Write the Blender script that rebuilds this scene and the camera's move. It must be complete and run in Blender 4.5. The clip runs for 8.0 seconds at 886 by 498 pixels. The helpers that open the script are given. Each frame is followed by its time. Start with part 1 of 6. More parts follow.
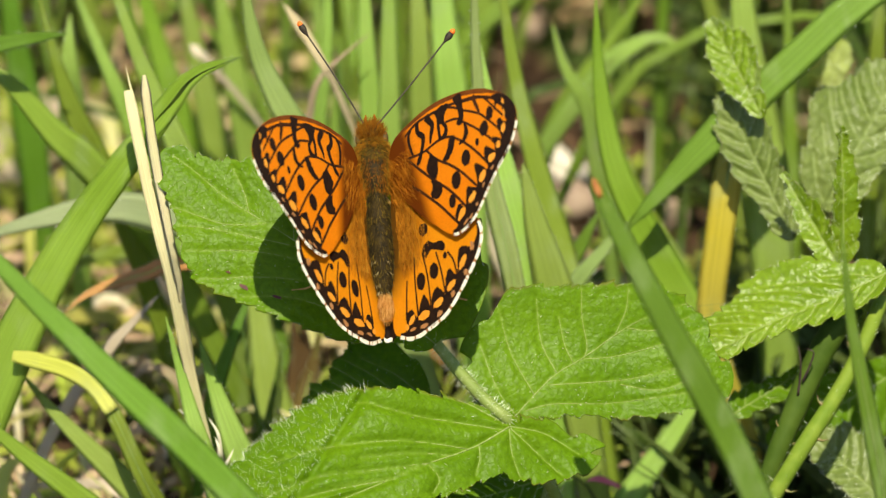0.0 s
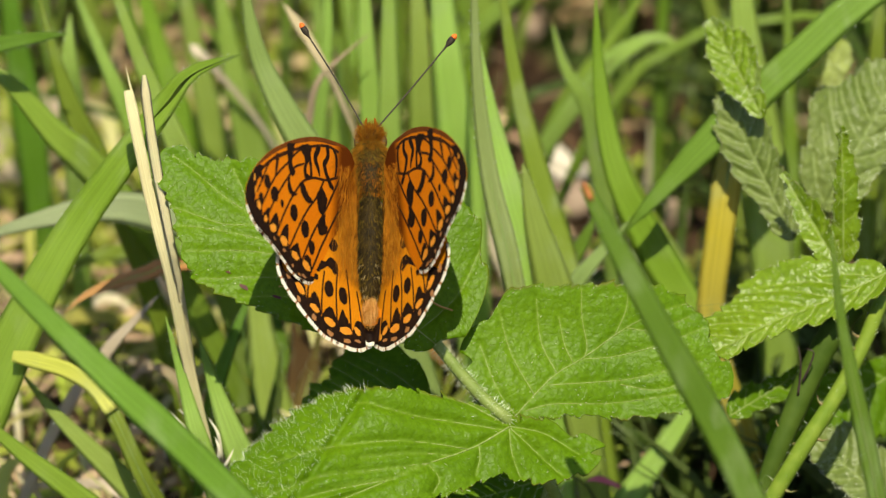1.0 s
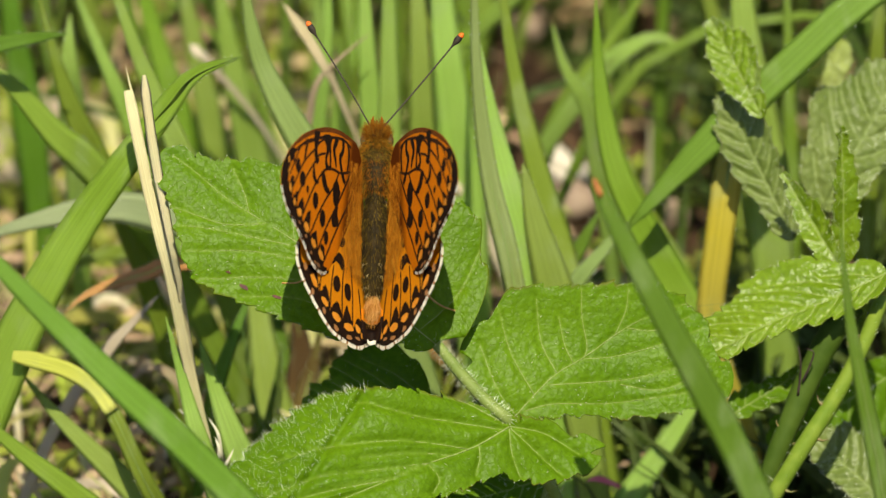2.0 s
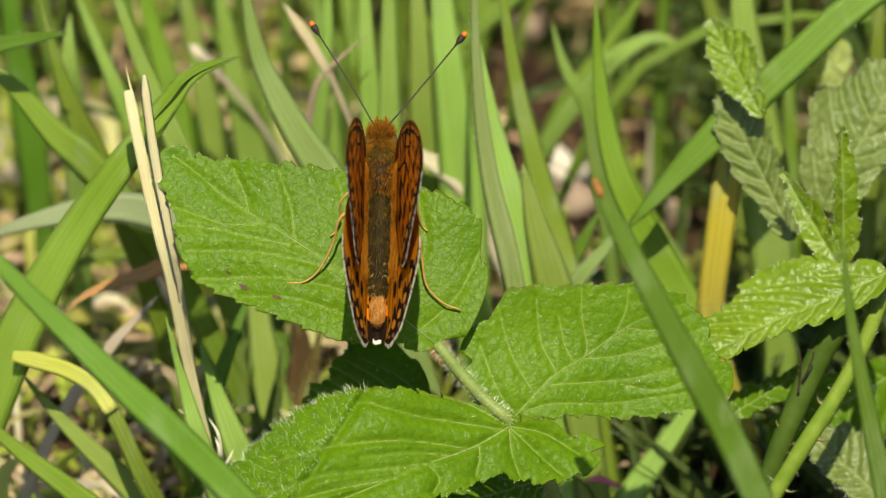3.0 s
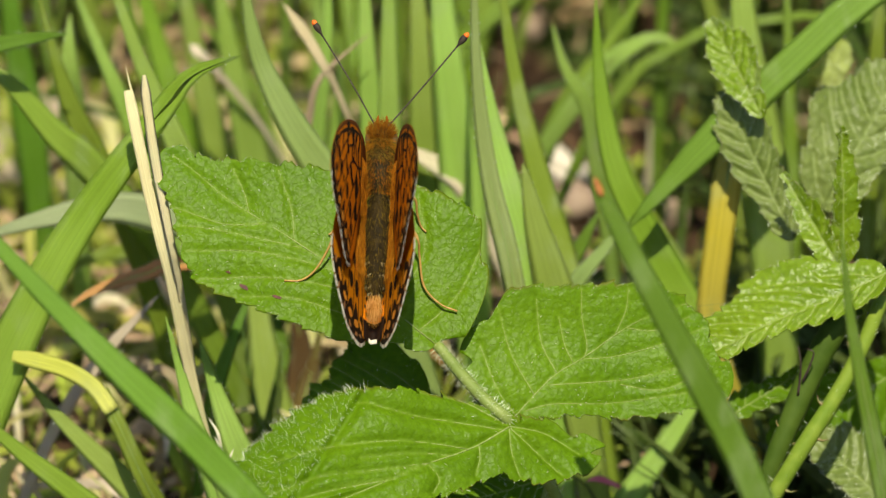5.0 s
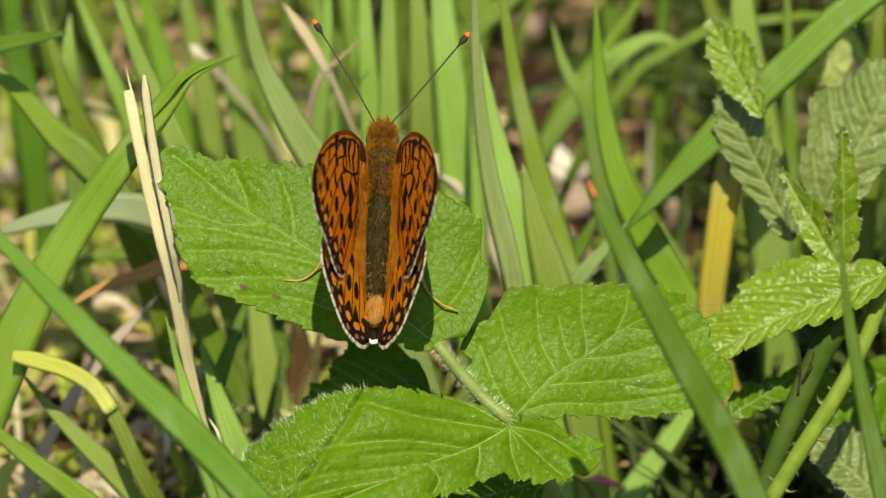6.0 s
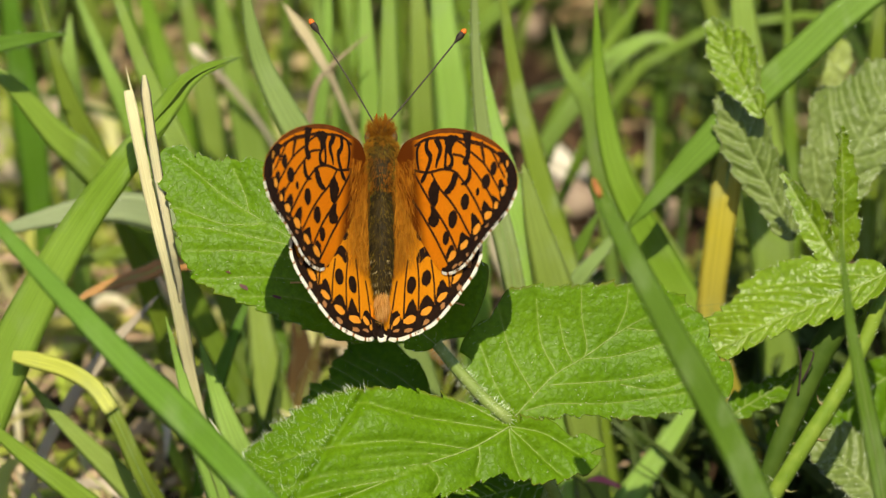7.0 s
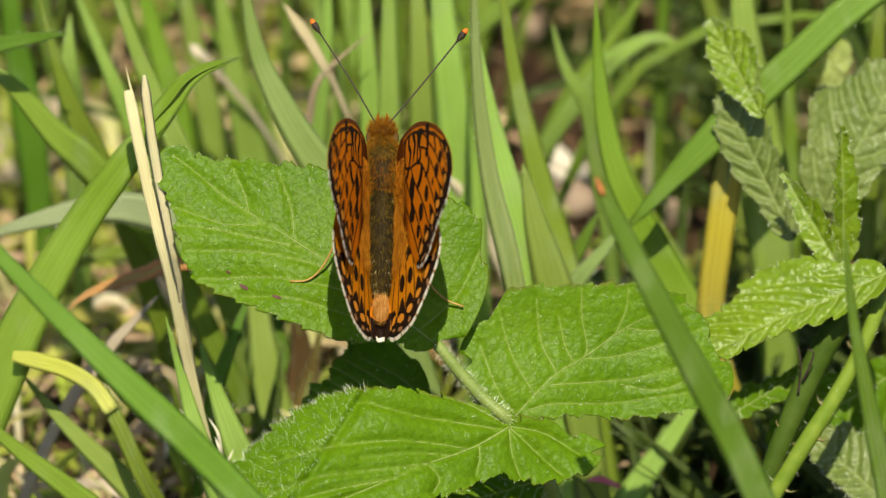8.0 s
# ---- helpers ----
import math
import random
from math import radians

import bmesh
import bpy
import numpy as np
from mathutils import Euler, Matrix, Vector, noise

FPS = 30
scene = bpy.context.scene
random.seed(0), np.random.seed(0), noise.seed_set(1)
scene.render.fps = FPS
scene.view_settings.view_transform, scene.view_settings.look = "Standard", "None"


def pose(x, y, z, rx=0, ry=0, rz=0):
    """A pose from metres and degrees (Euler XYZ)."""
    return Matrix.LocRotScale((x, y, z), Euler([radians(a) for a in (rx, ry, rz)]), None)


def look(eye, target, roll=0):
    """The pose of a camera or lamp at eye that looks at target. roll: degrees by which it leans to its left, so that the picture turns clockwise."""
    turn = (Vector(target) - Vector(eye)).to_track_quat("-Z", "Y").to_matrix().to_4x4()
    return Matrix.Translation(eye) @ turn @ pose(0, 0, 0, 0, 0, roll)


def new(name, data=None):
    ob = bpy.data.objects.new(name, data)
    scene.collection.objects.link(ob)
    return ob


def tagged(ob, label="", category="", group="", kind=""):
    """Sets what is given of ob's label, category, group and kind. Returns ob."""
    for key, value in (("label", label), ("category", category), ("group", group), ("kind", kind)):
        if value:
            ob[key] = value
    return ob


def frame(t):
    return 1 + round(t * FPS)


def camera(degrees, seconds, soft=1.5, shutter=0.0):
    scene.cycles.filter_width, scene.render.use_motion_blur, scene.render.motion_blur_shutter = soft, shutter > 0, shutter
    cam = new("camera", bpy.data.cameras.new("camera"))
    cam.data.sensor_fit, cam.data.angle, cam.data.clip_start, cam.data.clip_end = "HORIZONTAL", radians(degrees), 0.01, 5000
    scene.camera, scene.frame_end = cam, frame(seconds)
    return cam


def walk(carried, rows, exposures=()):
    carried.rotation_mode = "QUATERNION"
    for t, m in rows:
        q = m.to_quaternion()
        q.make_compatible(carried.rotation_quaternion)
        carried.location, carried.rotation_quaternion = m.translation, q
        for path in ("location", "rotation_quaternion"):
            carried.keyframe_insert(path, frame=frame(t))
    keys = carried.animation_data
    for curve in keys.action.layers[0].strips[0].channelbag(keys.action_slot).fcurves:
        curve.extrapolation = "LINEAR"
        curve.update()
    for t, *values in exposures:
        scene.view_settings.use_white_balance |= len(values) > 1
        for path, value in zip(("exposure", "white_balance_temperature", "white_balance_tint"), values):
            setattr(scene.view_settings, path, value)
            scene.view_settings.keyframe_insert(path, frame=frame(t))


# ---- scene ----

# a telephoto close-up from a fixed stand, one metre from the butterfly
cam = camera(7.437, 8.0, soft=1.25)
EYE = (0.0, -0.86603, 0.575)
walk(cam, [(0.0, look(EYE, (0, 0, 0.075))), (8.0, look(EYE, (0, 0, 0.075)))], exposures=((0.0, 0.78), (0.3, 0.72), (0.9, 0.58), (8.0, 0.58)))
cam.data.dof.use_dof = True
cam.data.dof.focus_distance = 0.994
cam.data.dof.aperture_fstop = 19.5

# ---- light: clear midday sky, high sun behind the camera ----
SUN_ELEVATION, SUN_AZIMUTH = radians(63), radians(178)
world = bpy.data.worlds.new("sky")
scene.world = world
world.use_nodes = True
sky = world.node_tree.nodes.new("ShaderNodeTexSky")
sky.sky_type, sky.sun_disc = "NISHITA", False
sky.sun_elevation, sky.sun_rotation = SUN_ELEVATION, SUN_AZIMUTH
world.node_tree.links.new(sky.outputs[0], world.node_tree.nodes["Background"].inputs[0])
world.node_tree.nodes["Background"].inputs[1].default_value = 0.097
sun = new("sun", bpy.data.lights.new("sun", "SUN"))
sun.data.energy, sun.data.angle, sun.data.color = 4.3, radians(0.53), (1.0, 0.93, 0.70)
toward = Vector((math.sin(SUN_AZIMUTH) * math.cos(SUN_ELEVATION), math.cos(SUN_AZIMUTH) * math.cos(SUN_ELEVATION), math.sin(SUN_ELEVATION)))
sun.matrix_world = look(toward * 5, (0, 0, 0))


# ---- materials ----
class Mat:
    """A small builder of node materials."""

    def __init__(self, name, rough=0.5, spec=0.4):
        self.m = bpy.data.materials.new(name)
        self.m.use_nodes = True
        self.t = self.m.node_tree
        self.b = self.t.nodes["Principled BSDF"]
        self.b.inputs["Roughness"].default_value = rough
        self.b.inputs["Specular IOR Level"].default_value = spec

    def node(self, kind, **values):
        n = self.t.nodes.new(kind)
        for k, v in values.items():
            n.inputs[k].default_value = v
        return n

    def link(self, a, b):
        self.t.links.new(a, b)

    def coords(self, which="Object"):
        return self.t.nodes.new("ShaderNodeTexCoord").outputs[which]

    def noise(self, scale, detail=3.0, which="Object", stretch=None):
        n = self.node("ShaderNodeTexNoise", Scale=scale, Detail=detail)
        src = self.coords(which)
        if stretch:
            mp = self.node("ShaderNodeMapping", Scale=stretch)
            self.link(src, mp.inputs[0])
            src = mp.outputs[0]
        self.link(src, n.inputs["Vector"])
        return n.outputs["Fac"]

    def ramp(self, fac, stops):
        r = self.t.nodes.new("ShaderNodeValToRGB")
        while len(r.color_ramp.elements) < len(stops):
            r.color_ramp.elements.new(0.5)
        for e, (at, c) in zip(r.color_ramp.elements, stops):
            e.position, e.color = at, (*c, 1)
        self.link(fac, r.inputs[0])
        return r.outputs[0]

    def mix(self, fac, a, b, mode="MIX"):
        n = self.t.nodes.new("ShaderNodeMix")
        n.data_type, n.blend_type = "RGBA", mode
        for v, s in ((fac, n.inputs[0]), (a, n.inputs[6]), (b, n.inputs[7])):
            if isinstance(v, bpy.types.NodeSocket):
                self.link(v, s)
            elif isinstance(v, tuple):
                s.default_value = (*v, 1)
            else:
                s.default_value = v
        return n.outputs[2]

    def math(self, op, a, b=0.0):
        n = self.t.nodes.new("ShaderNodeMath")
        n.operation = op
        for v, s in ((a, n.inputs[0]), (b, n.inputs[1])):
            if isinstance(v, bpy.types.NodeSocket):
                self.link(v, s)
            else:
                s.default_value = v
        return n.outputs[0]

    def attr(self, name):
        n = self.t.nodes.new("ShaderNodeAttribute")
        n.attribute_name = name
        return n.outputs["Fac"]

    def island(self):
        return self.t.nodes.new("ShaderNodeNewGeometry").outputs["Random Per Island"]

    def random(self):
        return self.t.nodes.new("ShaderNodeObjectInfo").outputs["Random"]

    def hue(self, colour, hue=0.5, value=1.0, saturation=1.0):
        n = self.t.nodes.new("ShaderNodeHueSaturation")
        for v, s in ((colour, "Color"), (hue, "Hue"), (value, "Value"), (saturation, "Saturation")):
            if isinstance(v, bpy.types.NodeSocket):
                self.link(v, n.inputs[s])
            else:
                n.inputs[s].default_value = v
        return n.outputs[0]

    def colour(self, c):
        self.last = c
        if isinstance(c, tuple):
            self.b.inputs["Base Color"].default_value = (*c, 1)
        else:
            self.link(c, self.b.inputs["Base Color"])
        return self

    def bump(self, height, strength=0.3, distance=0.0002):
        n = self.node("ShaderNodeBump", Strength=strength, Distance=distance)
        self.link(height, n.inputs["Height"])
        self.link(n.outputs[0], self.b.inputs["Normal"])
        return self

    def translucent(self, amount, tint=(1.0, 1.0, 1.0)):
        """Light that shines through a thin sheet, in the sheet's own colour."""
        n = self.t.nodes.new("ShaderNodeBsdfTranslucent")
        self.link(self.mix(1.0, self.last, tint, "MULTIPLY"), n.inputs["Color"])
        m = self.t.nodes.new("ShaderNodeMixShader")
        m.inputs[0].default_value = amount
        self.link(self.b.outputs[0], m.inputs[1])
        self.link(n.outputs[0], m.inputs[2])
        self.link(m.outputs[0], self.t.nodes["Material Output"].inputs[0])
        return self.m


def leaf_material(name, base, vein, pale, rough=0.45, through_light=0.22, spec=0.05):
    k = Mat(name, rough, spec)
    big, fine = k.noise(90, 3), k.noise(1300, 5)
    c = k.mix(k.ramp(big, [(0.3, (0, 0, 0)), (0.7, (1, 1, 1))]), base, pale)
    c = k.hue(c, value=k.math("ADD", k.math("MULTIPLY", fine, 0.7), 0.65))
    c = k.mix(k.math("MULTIPLY", k.attr("vein"), 0.4), c, vein)
    c = k.mix(k.attr("rim"), c, (0.11, 0.065, 0.012))
    k.colour(c)
    v = k.node("ShaderNodeTexVoronoi", Scale=1700.0)
    k.link(k.coords(), v.inputs["Vector"])
    net = k.node("ShaderNodeTexVoronoi", Scale=620.0)
    net.feature = "DISTANCE_TO_EDGE"
    drift = k.t.nodes.new("ShaderNodeVectorMath")
    drift.operation = "MULTIPLY_ADD"
    wobble = k.node("ShaderNodeTexNoise", Scale=500.0, Detail=2.0)
    k.link(k.coords(), wobble.inputs["Vector"])
    k.link(wobble.outputs["Color"], drift.inputs[0])
    drift.inputs[1].default_value = (0.0012, 0.0012, 0.0012)
    k.link(k.coords(), drift.inputs[2])
    k.link(drift.outputs[0], net.inputs["Vector"])
    quilt = k.ramp(net.outputs["Distance"], [(0.0, (0, 0, 0)), (0.12, (0.7, 0.7, 0.7)), (0.4, (1, 1, 1))])
    k.colour(k.hue(c, value=k.math("ADD", k.math("MULTIPLY", quilt, 0.07), 0.95)))
    k.bump(k.math("ADD", k.math("MULTIPLY", quilt, 0.22), k.math("ADD", k.math("MULTIPLY", v.outputs["Distance"], 0.45), k.math("MULTIPLY", k.noise(700, 4), 0.8))), 0.6, 0.00024)
    return k.translucent(through_light, (1.0, 1.0, 0.35))


def blade_material(name, base, pale, rough=0.4, through_light=0.4, loose=False):
    k = Mat(name, rough, 0.24)
    lengthwise = k.noise(1.0, 3, "UV", (34.0, 1.5, 1.0))
    patch = k.noise(45, 3)
    c = k.mix(k.ramp(patch, [(0.32, (0, 0, 0)), (0.68, (1, 1, 1))]), base, pale)
    each = k.island() if loose else k.random()
    c = k.hue(c, k.math("ADD", k.math("MULTIPLY", each, 0.03), 0.485), k.math("ADD", k.math("MULTIPLY", each, 0.45), 0.78))
    c = k.hue(c, value=k.math("ADD", k.math("MULTIPLY", lengthwise, 0.9), 0.55))
    # whitish sheen painted in together with the glaucous bloom, as random pale patches
    sheen_bloom = k.math("MULTIPLY", k.ramp(k.noise(260, 4, "Object", (1.0, 1.0, 0.45)), [(0.48, (0, 0, 0)), (0.72, (1, 1, 1))]), k.ramp(k.noise(70, 3), [(0.42, (0, 0, 0)), (0.62, (1, 1, 1))]))
    c = k.mix(k.math("MULTIPLY", sheen_bloom, 0.4), c, (0.42, 0.50, 0.25))
    k.colour(c)
    k.bump(k.math("ADD", lengthwise, k.math("MULTIPLY", k.noise(900, 3), 0.25)), 0.7, 0.0003)
    return k.translucent(through_light, (1.0, 1.0, 0.3))


LEAF = leaf_material("bramble_leaf", (0.080, 0.165, 0.0016), (0.2, 0.29, 0.035), (0.107, 0.202, 0.003), 0.42, 0.22, 0.12)
LEAF_YOUNG = leaf_material("young_bramble_leaf", (0.108, 0.18, 0.004), (0.22, 0.3, 0.03), (0.15, 0.232, 0.007), 0.36, 0.15, 0.28)
LEAF_GREY = leaf_material("downy_bramble_leaf", (0.10, 0.142, 0.022), (0.22, 0.28, 0.085), (0.155, 0.198, 0.046), 0.45, 0.15, 0.3)
LEAF_PALE = leaf_material("bleached_leaf", (0.34, 0.42, 0.08), (0.5, 0.55, 0.2), (0.48, 0.52, 0.22), 0.5, 0.35, 0.25)
# darker copy of the leaf green, with the shade put into its colour
LEAF_SHADED = leaf_material("shaded_bramble_leaf", (0.07, 0.145, 0.003), (0.15, 0.24, 0.03), (0.09, 0.17, 0.004))
GRASS = blade_material("grass_green", (0.202, 0.31, 0.022), (0.275, 0.39, 0.05))
GRASS_PALE = blade_material("grass_pale", (0.30, 0.44, 0.07), (0.39, 0.53, 0.12))
GRASS_BLUE = blade_material("grass_bluish", (0.285, 0.40, 0.10), (0.36, 0.48, 0.155), 0.5)
# deep green of some blades; on others it carries shade in its colour
GRASS_DEEP_SHADE = blade_material("grass_deep_shade", (0.12, 0.22, 0.016), (0.16, 0.28, 0.03))
GRASS_YELLOW = blade_material("grass_yellowed", (0.68, 0.6, 0.05), (0.72, 0.66, 0.12), 0.5)
GRASS_LIME = blade_material("grass_yellow_green", (0.56, 0.55, 0.09), (0.64, 0.62, 0.17), 0.5)
GRASS_WHITE = blade_material("grass_bleached", (0.33, 0.40, 0.19), (0.42, 0.48, 0.26), 0.5)
GRASS_FRONT = blade_material("grass_front", (0.125, 0.235, 0.018), (0.165, 0.29, 0.03))
GRASS_NEAR = blade_material("grass_near", (0.15, 0.265, 0.022), (0.19, 0.32, 0.038))
GRASS_TAN = blade_material("grass_tan", (0.45, 0.33, 0.19), (0.56, 0.44, 0.28), 0.6, 0.15)
GRASS_DRY = blade_material("grass_dry", (0.62, 0.51, 0.33), (0.74, 0.65, 0.47), 0.6, 0.15)
GRASS_RUST = blade_material("grass_rusty", (0.56, 0.27, 0.08), (0.6, 0.38, 0.14), 0.55, 0.15)
GRASS_LOOSE = blade_material("grass_mixed", (0.20, 0.32, 0.025), (0.30, 0.42, 0.07), loose=True)
# dark brown that stands for the shade in a gap of the litter
SHADE_BROWN = blade_material("shade_brown", (0.075, 0.045, 0.01), (0.15, 0.10, 0.022), 0.6, 0.12)
# dark green that puts the shade between the taller blades into colour
SHADE_SHOOTS = blade_material("undergrowth", (0.05, 0.085, 0.01), (0.085, 0.12, 0.016), 0.5, 0.15, loose=True)
LITTER_LOOSE = blade_material("dry_litter", (0.44, 0.27, 0.13), (0.66, 0.50, 0.31), 0.65, 0.1, loose=True)
FALLEN = blade_material("fallen_blades", (0.4, 0.36, 0.10), (0.62, 0.56, 0.32), 0.55, 0.2)
MOSS_LOOSE = blade_material("moss", (0.25, 0.32, 0.02), (0.44, 0.5, 0.07), 0.6, 0.2, loose=True)


def plain(name, base, other, scale=400, rough=0.6, spec=0.3, bump=0.3, distance=0.0002):
    k = Mat(name, rough, spec)
    n = k.noise(scale, 4)
    k.colour(k.mix(k.ramp(n, [(0.3, (0, 0, 0)), (0.7, (1, 1, 1))]), base, other)).bump(n, bump, distance)
    return k


def wing_material(name, base, other, deep, glow=0.28):
    """Scales in rows: fine grain over a broad drift of tone, deeper towards the wing's root."""
    k = Mat(name, 0.7, 0.08)
    c = k.mix(k.noise(260, 3), base, other)
    c = k.hue(c, value=k.math("ADD", k.math("MULTIPLY", k.noise(5200, 2), 0.5), 0.75))
    c = k.mix(k.attr("root"), c, deep)
    k.colour(c)
    k.bump(k.noise(4200, 2), 0.35, 0.00006)
    return k.translucent(glow, (1.0, 0.8, 0.4))


WING = wing_material("wing_orange", (0.67, 0.172, 0.0018), (0.77, 0.24, 0.005), (0.12, 0.026, 0.0012))
WING_HIND = wing_material("hindwing_orange", (0.65, 0.215, 0.0024), (0.76, 0.29, 0.008), (0.11, 0.044, 0.004))
WING_UNDER = wing_material("wing_underside", (0.62, 0.36, 0.1), (0.5, 0.36, 0.12), (0.35, 0.28, 0.08))
WING_COSTA = plain("wing_costa", (0.10, 0.026, 0.003), (0.15, 0.042, 0.005), 900, 0.7, 0.1).m
WING_BLACK = plain("wing_black", (0.008, 0.004, 0.003), (0.02, 0.009, 0.004), 1500, 0.7, 0.08).m
WING_VEIN = plain("wing_vein", (0.025, 0.009, 0.003), (0.05, 0.015, 0.003), 1500, 0.7, 0.1).m
WING_LUNULE = plain("wing_lunule", (0.60, 0.20, 0.008), (0.70, 0.28, 0.025), 900, 0.6).m
WING_TAN = plain("wing_tan", (0.36, 0.15, 0.035), (0.3, 0.14, 0.06), 1200, 0.6).m
FRINGE = plain("wing_fringe", (0.62, 0.55, 0.41), (0.85, 0.8, 0.66), 2600, 0.8, 0.1).m
FUR = plain("body_fur", (0.12, 0.042, 0.003), (0.20, 0.075, 0.006), 700, 0.75, 0.06).m
FUR_GREEN = plain("body_fur_olive", (0.10, 0.068, 0.008), (0.17, 0.11, 0.012), 500, 0.75, 0.06).m
FUR_RUST = plain("wing_root_hair", (0.20, 0.058, 0.003), (0.33, 0.105, 0.005), 700, 0.75, 0.06).m
FUR_BROWN = plain("wing_base_hair", (0.24, 0.082, 0.004), (0.38, 0.145, 0.009), 700, 0.75, 0.06).m
FUR_GOLD = plain("body_fur_golden", (0.21, 0.088, 0.006), (0.33, 0.15, 0.012), 700, 0.75, 0.06).m
FUR_TIP = plain("tail_tuft", (0.48, 0.21, 0.05), (0.64, 0.35, 0.12), 700, 0.75, 0.06).m
BRISTLE = plain("pale_bristle", (0.36, 0.25, 0.1), (0.5, 0.4, 0.2), 900, 0.6, 0.2).m
BODY = plain("body_dark", (0.014, 0.010, 0.004), (0.04, 0.025, 0.006), 600, 0.7, 0.1).m
EYE_MAT = plain("eye_brown", (0.06, 0.032, 0.006), (0.12, 0.07, 0.014), 2500, 0.55, 0.3).m
LEG = plain("leg_tan", (0.30, 0.17, 0.035), (0.42, 0.26, 0.07), 1500, 0.45).m
ANTENNA = plain("antenna_dark", (0.012, 0.010, 0.008), (0.06, 0.045, 0.03), 3000, 0.6, 0.15).m
ANTENNA_PALE = plain("antenna_pale", (0.05, 0.044, 0.028), (0.09, 0.08, 0.05), 3000, 0.6, 0.15).m
ANTENNA_TIP = plain("antenna_orange", (0.72, 0.11, 0.008), (0.8, 0.18, 0.015), 1500, 0.5).m
STEM = plain("bramble_stem", (0.10, 0.165, 0.010), (0.16, 0.22, 0.022), 420, 0.65, 0.15, 0.5).m
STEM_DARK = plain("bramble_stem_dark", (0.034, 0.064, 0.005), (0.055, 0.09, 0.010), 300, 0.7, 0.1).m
PETIOLE = plain("downy_leaf_stalk", (0.13, 0.19, 0.03), (0.2, 0.25, 0.06), 300, 0.5).m
STIPULE = plain("stipule_purple", (0.03, 0.018, 0.02), (0.06, 0.035, 0.03), 800, 0.5).m
THORN = plain("thorn", (0.15, 0.17, 0.04), (0.2, 0.13, 0.05), 800, 0.45).m
DOWN = plain("leaf_down", (0.6, 0.66, 0.42), (0.75, 0.78, 0.58), 500, 0.3, 0.6).m
MIDRIB = blade_material("grass_midrib", (0.27, 0.38, 0.09), (0.33, 0.44, 0.12))
STRAW = blade_material("straw", (0.58, 0.50, 0.26), (0.68, 0.60, 0.36), 0.55, 0.05)
FIBRE = plain("straw_fibre", (0.56, 0.51, 0.36), (0.7, 0.66, 0.5), 600, 0.4, 0.4).m
PEBBLE = plain("pebble", (0.2, 0.13, 0.09), (0.36, 0.27, 0.2), 120, 0.75).m
RIB = plain("leaf_midrib", (0.16, 0.22, 0.04), (0.26, 0.31, 0.10), 900, 0.5, 0.25).m
BLEMISH = plain("leaf_blemish", (0.06, 0.02, 0.015), (0.10, 0.035, 0.02), 1500, 0.6).m
PETAL = plain("petal_pink", (0.42, 0.08, 0.11), (0.52, 0.15, 0.18), 300, 0.55).m


def ground_material():
    k = Mat("soil", 0.9, 0.15)
    n, fine, moss = k.noise(55, 5), k.noise(420, 4), k.noise(28, 4)
    c = k.ramp(n, [(0.3, (0.022, 0.012, 0.006)), (0.5, (0.065, 0.036, 0.018)), (0.72, (0.13, 0.075, 0.04))])
    c = k.mix(k.ramp(moss, [(0.5, (0, 0, 0)), (0.62, (1, 1, 1))]), c, (0.045, 0.07, 0.012))
    c = k.hue(c, value=k.math("ADD", k.math("MULTIPLY", fine, 1.0), 0.5))
    k.colour(c).bump(k.math("ADD", n, fine), 0.8, 0.003)
    return k.m


SOIL = ground_material()


# ---- builders ----
def part(name, bm, material, parent=None, label="", smooth=True):
    me = bpy.data.meshes.new(name)
    bm.normal_update()
    bm.to_mesh(me)
    bm.free()
    for m in material if isinstance(material, (list, tuple)) else [material]:
        me.materials.append(m)
    if smooth:
        me.polygons.foreach_set("use_smooth", [True] * len(me.polygons))
    ob = new(name, me)
    ob.parent = parent
    return tagged(ob, label)


def spline(points, count):
    """Catmull-Rom through a few control points, open."""
    p = [Vector(q) for q in points]
    p = [p[0] * 2 - p[1], *p, p[-1] * 2 - p[-2]]
    out, n = [], len(p) - 3
    for i in range(count):
        x = i / (count - 1) * n
        k = min(int(x), n - 1)
        t = x - k
        a, b, c, d = p[k:k + 4]
        out.append(0.5 * (2 * b + (c - a) * t + (2 * a - 5 * b + 4 * c - d) * t * t + (3 * b - a - 3 * c + d) * t ** 3))
    return out


def tube(bm, path, radii, sides=8, mat=0, cap=True):
    """A round limb along a path."""
    rings, up = [], Vector((0.3, 0.2, 0.93))
    for i, q in enumerate(path):
        way = (path[min(i + 1, len(path) - 1)] - path[max(i - 1, 0)]).normalized()
        a = way.cross(up).normalized() if abs(way.dot(up)) < 0.98 else way.cross(Vector((1, 0, 0))).normalized()
        b = way.cross(a)
        rad = radii[min(int(i / max(len(path) - 1, 1) * len(radii)), len(radii) - 1)] if len(radii) != len(path) else radii[i]
        rings.append([bm.verts.new(q + (a * math.cos(w) + b * math.sin(w)) * rad) for w in (2 * math.pi * j / sides for j in range(sides))])
    for r0, r1 in zip(rings, rings[1:]):
        for j in range(sides):
            bm.faces.new((r0[j], r0[(j + 1) % sides], r1[(j + 1) % sides], r1[j])).material_index = mat
    if cap:
        bm.faces.new(rings[0][::-1]).material_index = mat
        bm.faces.new(rings[-1]).material_index = mat


